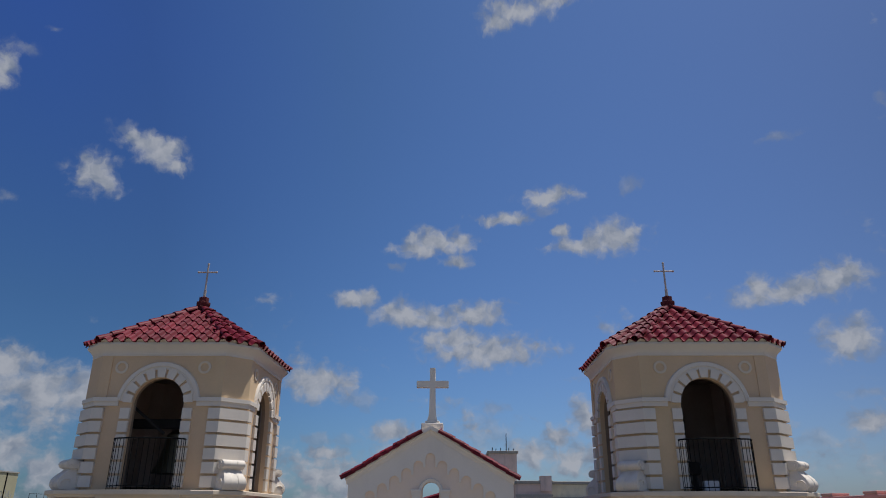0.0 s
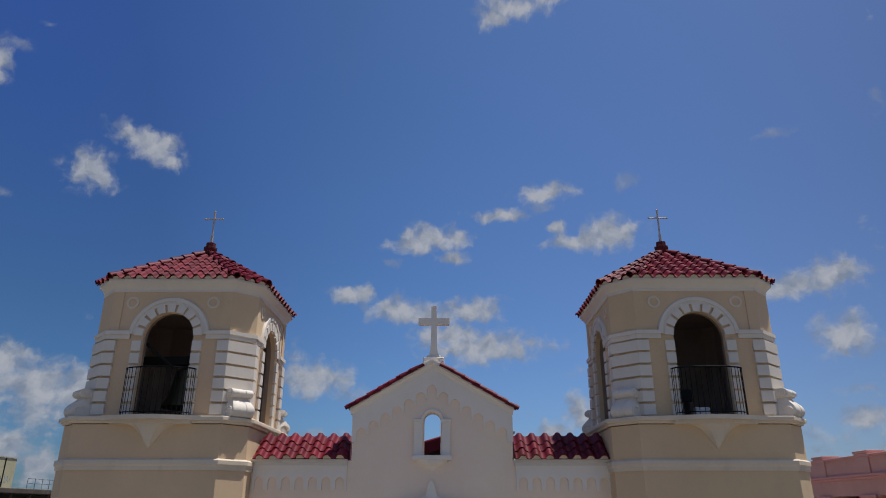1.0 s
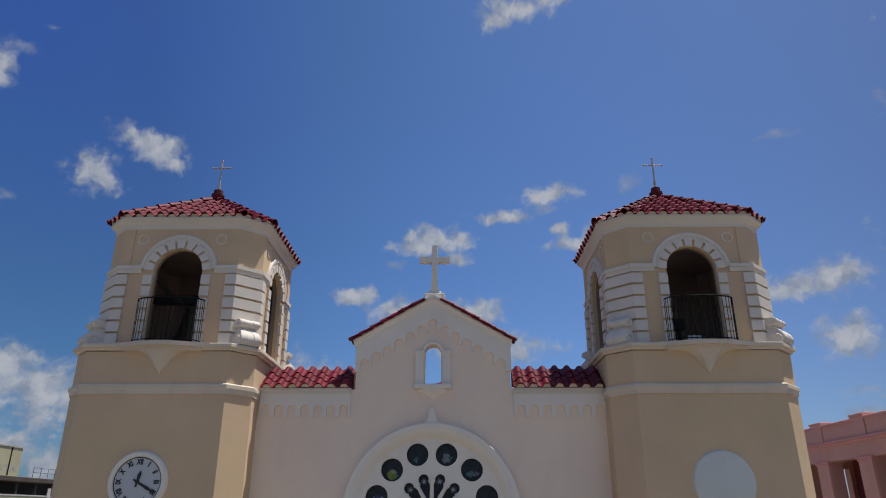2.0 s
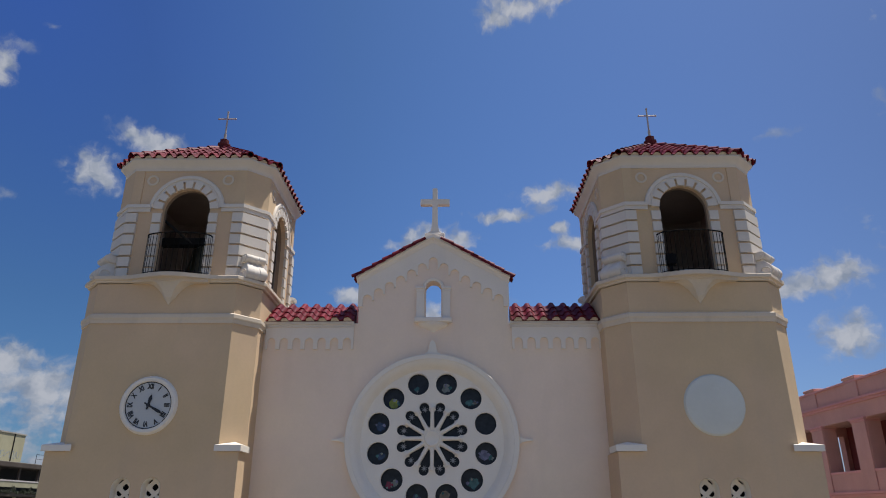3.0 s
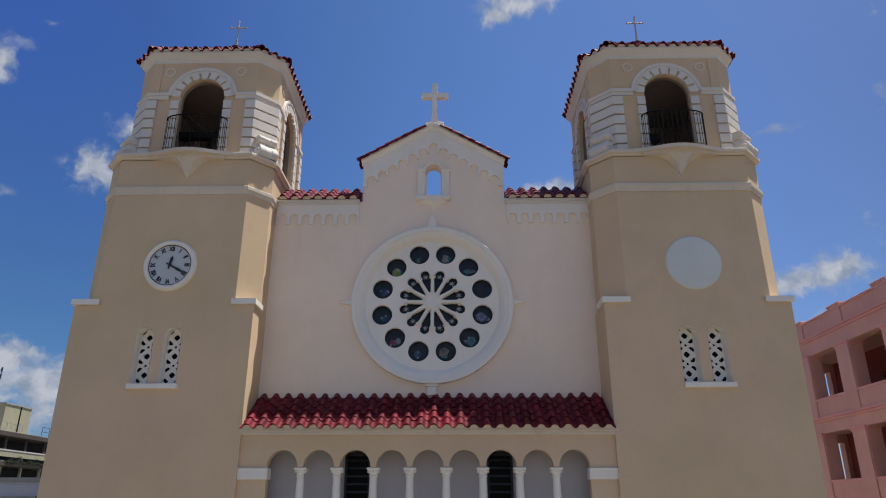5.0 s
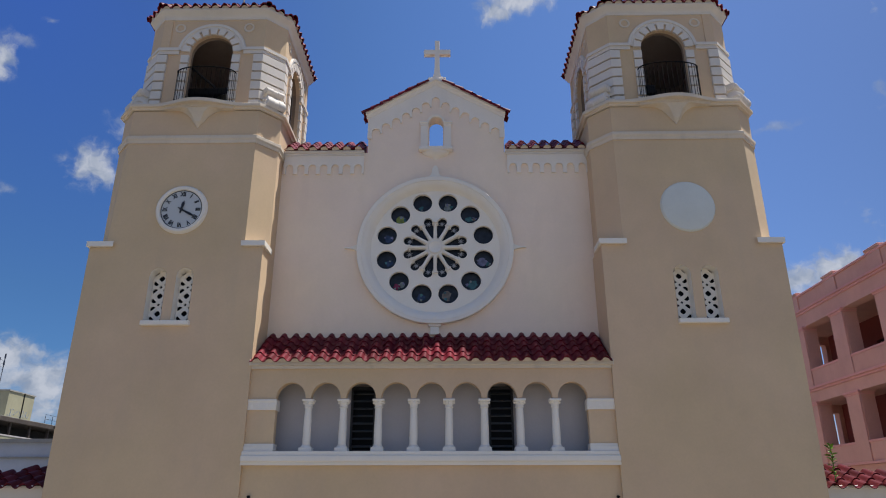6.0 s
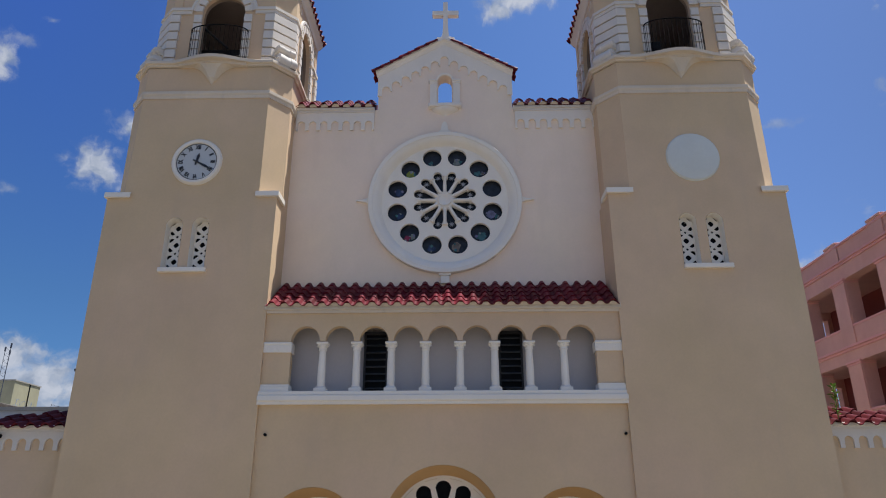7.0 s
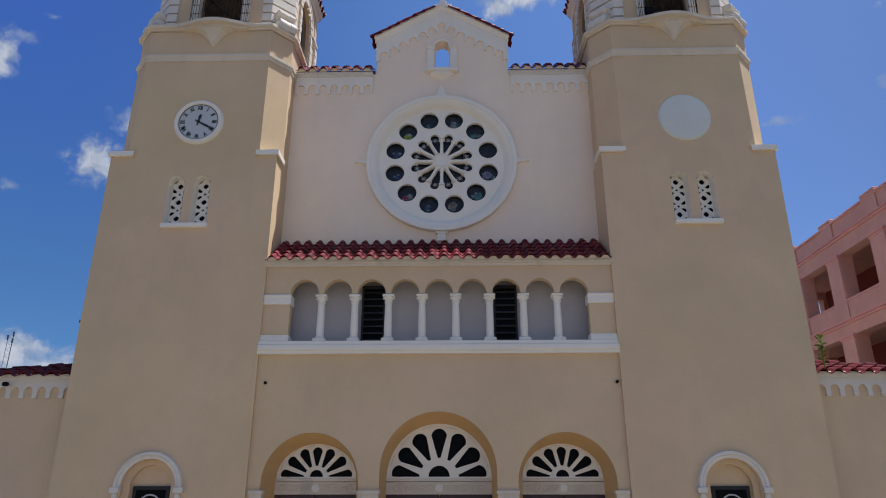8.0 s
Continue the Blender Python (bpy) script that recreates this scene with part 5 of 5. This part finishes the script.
part("string_course", boxed(5.3, 8.25, 56.8, 57, 13.7, 13.95), CONCRETE, t)
t = far_block("old_yellow_building", "faded yellow plaster building behind the church", YELLOWF, 8.2, 12.4, 58, 66, 0, 15.0)
part("string_course", boxed(8.2, 12.5, 57.8, 58, 13.6, 13.8), CONCRETE, t)

DECK = Matrix(((0, -1, 0, -51.0), (1, 0, 0, 77.0), (0, 0, 1, 0), (0, 0, 0, 1)))


def on_deck(bm):
    """Pieces drawn along the deck's street side (x) and inward (y)."""
    bmesh.ops.transform(bm, matrix=DECK, verts=bm.verts)
    return bm


deck = thing("parking_deck", "weathered concrete deck building with pale yellow parapets", "building", pose(-52, 70, 0))
for z in (13.5, 10.3, 7.1):
    part("slab", on_deck(boxed(-30, 24, -0.5, 16, z - 0.60, z - 0.06, bev=0.06)), SLAB, deck, "dark stained slab edge")
    part("slab_top", on_deck(boxed(-30, 24, -0.46, 16, z - 0.058, z - 0.02)), CONCRETE, deck)
    part("parapet", on_deck(boxed(-30, 23, -0.35, -0.2, z - 2.78, z - 2.15)), YELLOWB, deck, "pale yellow parapet")
    part("handrail", on_deck(boxed(-30, 23, -0.40, -0.15, z - 2.15, z - 2.0)), GREYW, deck)
    for k in range(14):
        part("post", on_deck(boxed(-29 + 3.9 * k, -28.75 + 3.9 * k, -0.1, 0.15, z - 2.7, z - 0.6)), SLAB if z > 13 else YELLOWB, deck)
part("wall_panel", on_deck(boxed(12.2, 12.9, -0.44, -0.36, 11.25, 12.35)), GREYW, deck, "small white panel on the parapet")
# the decks' dark depth is painted on a near-black sheet
part("back_wall", on_deck(boxed(-30, 23, 3, 3.4, 0, 13.0)), DARK, deck, "near-black sheet painting the shade deep in the decks")
part("end_wall", on_deck(boxed(-30, -29.6, 0.6, 15, 0, 13.0)), YELLOWB, deck)
blk = thing("rooftop_room", "pale yellow concrete rooftop room with dark drainpipe", "building", pose(-55, 84, 13.5))
part("wall", on_deck(boxed(4.9, 10.2, 2.6, 12, 13.5, 17.0)), YELLOWB, blk)
part("coping", on_deck(boxed(4.8, 10.3, 2.5, 12.1, 17.0, 17.15)), CONCRETE, blk)
part("drainpipe", on_deck(boxed(7.92, 8.02, 2.5, 2.6, 13.5, 17.05)), IRON, blk)
srng = random.Random(12)
for k in range(7):
    c, r = 5.6 + 0.62 * k, srng.uniform(0.25, 0.5)
    a0 = srng.uniform(0, 6)
    pts = [(c + r * math.cos(a0 + 0.7 * j), 2.59, 14.55 + 1.1 * r * math.sin(a0 + (0.7 + 0.15 * (k % 3)) * j)) for j in range(7)]
    part("spray_stroke", on_deck(tube(bmesh.new(), pts, 0.022, 5)), SPRAY, blk, "blue-grey spray paint stroke")
hedge = thing("planter_shrubs", "dark green shrubs trailing over the deck slab", "shrub", pose(-50.6, 87, 10.0))
hb = bmesh.new()
for k in range(1500):
    x = srng.uniform(2, 20)
    z = 10.12 + 0.75 * abs(math.sin(x * 1.7) * math.sin(x * 0.9 + 1)) * srng.random() + srng.uniform(-0.15, 0.15)
    m = Matrix.Translation((x, -0.55 + srng.uniform(-0.18, 0.1), z)) @ Euler((srng.uniform(0, 3), srng.uniform(0, 3), srng.uniform(0, 6))).to_matrix().to_4x4()
    q = [hb.verts.new(m @ Vector(v)) for v in ((-0.10, 0, 0), (0, -0.05, 0.02), (0.10, 0, 0), (0, 0.05, 0.02))]
    hb.faces.new(q)
me = bpy.data.meshes.new("foliage")
on_deck(hb).to_mesh(me)
hb.free()
me.materials.append(SHRUB)
tagged(part("foliage", me, SHRUB, hedge), kind="stuff")
rail = thing("rooftop_fence", "thin metal mesh fence on the deck roof", "fence", pose(-51, 88, 13.5))
for k in range(9):
    part("post", on_deck(rod(bmesh.new(), (9 + 1.6 * k, 0, 13.5), (9 + 1.6 * k, 0, 14.7), 0.03, 6)), IRON, rail)
for z in (14.1, 14.65):
    part("wire", on_deck(rod(bmesh.new(), (9, 0, z), (22, 0, z), 0.02, 6)), IRON, rail)

mast = thing("lattice_mast", "thin steel lattice antenna mast", "antenna mast", pose(-50.6, 75, 0))
legs = [(-0.28, -0.2), (0.28, -0.2), (0.0, 0.28)]
for x, y in legs:
    part("leg", rod(bmesh.new(), (-50.6 + x, 75 + y, 0), (-50.6 + x, 75 + y, 19.6), 0.026, 6), MAST, mast)
for k in range(78):
    a, b = legs[k % 3], legs[(k + 1) % 3]
    part("brace", rod(bmesh.new(), (-50.6 + a[0], 75 + a[1], 0.25 * k), (-50.6 + b[0], 75 + b[1], 0.25 * k + 0.25), 0.014, 5), MAST, mast)
for x, z in ((-0.3, 19.1), (0.3, 18.7), (0.3, 19.5)):
    part("aerial", boxed(-50.6 + x - 0.09, -50.6 + x + 0.09, 74.75, 74.85, z, z + 0.55, bev=0.02), MAST, mast)

wb = thing("white_house", "plain grey-white rendered house behind the wing", "building", pose(-22, 25, 0))
part("wall", boxed(-40, -12.6, 25, 38, 0, 6.20), HOUSEW, wb)
part("coping", boxed(-40.1, -12.5, 24.9, 38.1, 6.20, 6.34), CONCRETE, wb)
part("string_course", boxed(-40.05, -12.55, 24.93, 25, 5.65, 5.71), CONCRETE, wb)

# ---- small things on the church ----
pl = thing("self_sown_plant", "small bright green plant growing from the wing's roof tiles", "plant", pose(7.82, 13.3, 4.5))
part("stem", tube(bmesh.new(), [(7.82, 13.3, 4.48), (7.81, 13.29, 4.7), (7.83, 13.28, 4.94), (7.82, 13.28, 5.14)], 0.009), LEAF, pl)
lr = random.Random(3)
for k in range(26):
    z = 4.56 + 0.0235 * k
    a = k * 2.4
    L_ = lr.uniform(0.09, 0.16)
    bm = bmesh.new()
    q = [(0, 0, 0), (L_ * 0.35, L_ * 0.28, 0.012), (L_ * 0.75, L_ * 0.22, 0.01), (L_, 0, -0.01), (L_ * 0.75, -L_ * 0.22, 0.01), (L_ * 0.35, -L_ * 0.28, 0.012)]
    bm.faces.new([bm.verts.new(v) for v in q])
    bmesh.ops.solidify(bm, geom=bm.faces[:], thickness=0.002)
    bmesh.ops.transform(bm, matrix=Matrix.Translation((7.82, 13.29, z)) @ Euler((lr.uniform(-0.4, 0.4), lr.uniform(-0.9, -0.2), a)).to_matrix().to_4x4(), verts=bm.verts)
    part("leaf", bm, LEAF, pl)
fl = thing("floodlight", "small dark floodlight on the wing wall", "floodlight", pose(-8.85, 13.1, 4.2))
part("housing", boxed(-8.90, -8.79, 13.02, 13.10, 4.17, 4.25, bev=0.015), IRON, fl)
part("arm", rod(bmesh.new(), (-8.85, 13.12, 4.2), (-8.85, 13.2, 4.24), 0.012), IRON, fl)
sp = thing("tower_spout", "small dark drain spout at the tower edge", "drain spout", pose(-7.45, 12.95, 5.5))
part("pipe", rod(bmesh.new(), (-7.43, 13.1, 5.52), (-7.53, 13.0, 5.50), 0.03, 10), IRON, sp)
lampbox = thing("balcony_lamp", "dark floodlight standing on the belfry balcony", "floodlight", pose(5.25, 13.2, 12.885))
part("stand", boxed(5.1, 5.16, 13.15, 13.21, 12.885, 13.2), IRON, lampbox)
part("head", boxed(5.03, 5.24, 13.10, 13.20, 13.18, 13.42, bev=0.02), IRON, lampbox)
crate = thing("white_box", "small pale box on the belfry ledge", "box", pose(5.42, 13.2, 12.885))
part("body", boxed(5.30, 5.58, 13.16, 13.34, 12.887, 13.08, bev=0.015), GREYBOX, crate)
bell = thing("church_bell", "dark bronze bell hung in the open belfry", "bell", pose(-5.5, 14.6, 13.2))
part("cup", lathe(bmesh.new(), [(0.52, 13.25), (0.50, 13.32), (0.40, 13.5), (0.34, 13.8), (0.30, 14.05), (0.18, 14.16), (0.04, 14.18)], -5.5, 14.6, 28), BRONZE, bell, smooth=True)
part("yoke", boxed(-6.6, -4.4, 14.5, 14.7, 14.2, 14.4, bev=0.02), DARK, bell)
beam = thing("timber_brace", "dark slanting timber brace beside the bell", "timber brace", pose(-5.9, 13.9, 14.0))
part("brace", rod(bmesh.new(), (-6.35, 13.75, 14.62), (-5.62, 13.95, 14.02), 0.03, 8), DARK, beam)
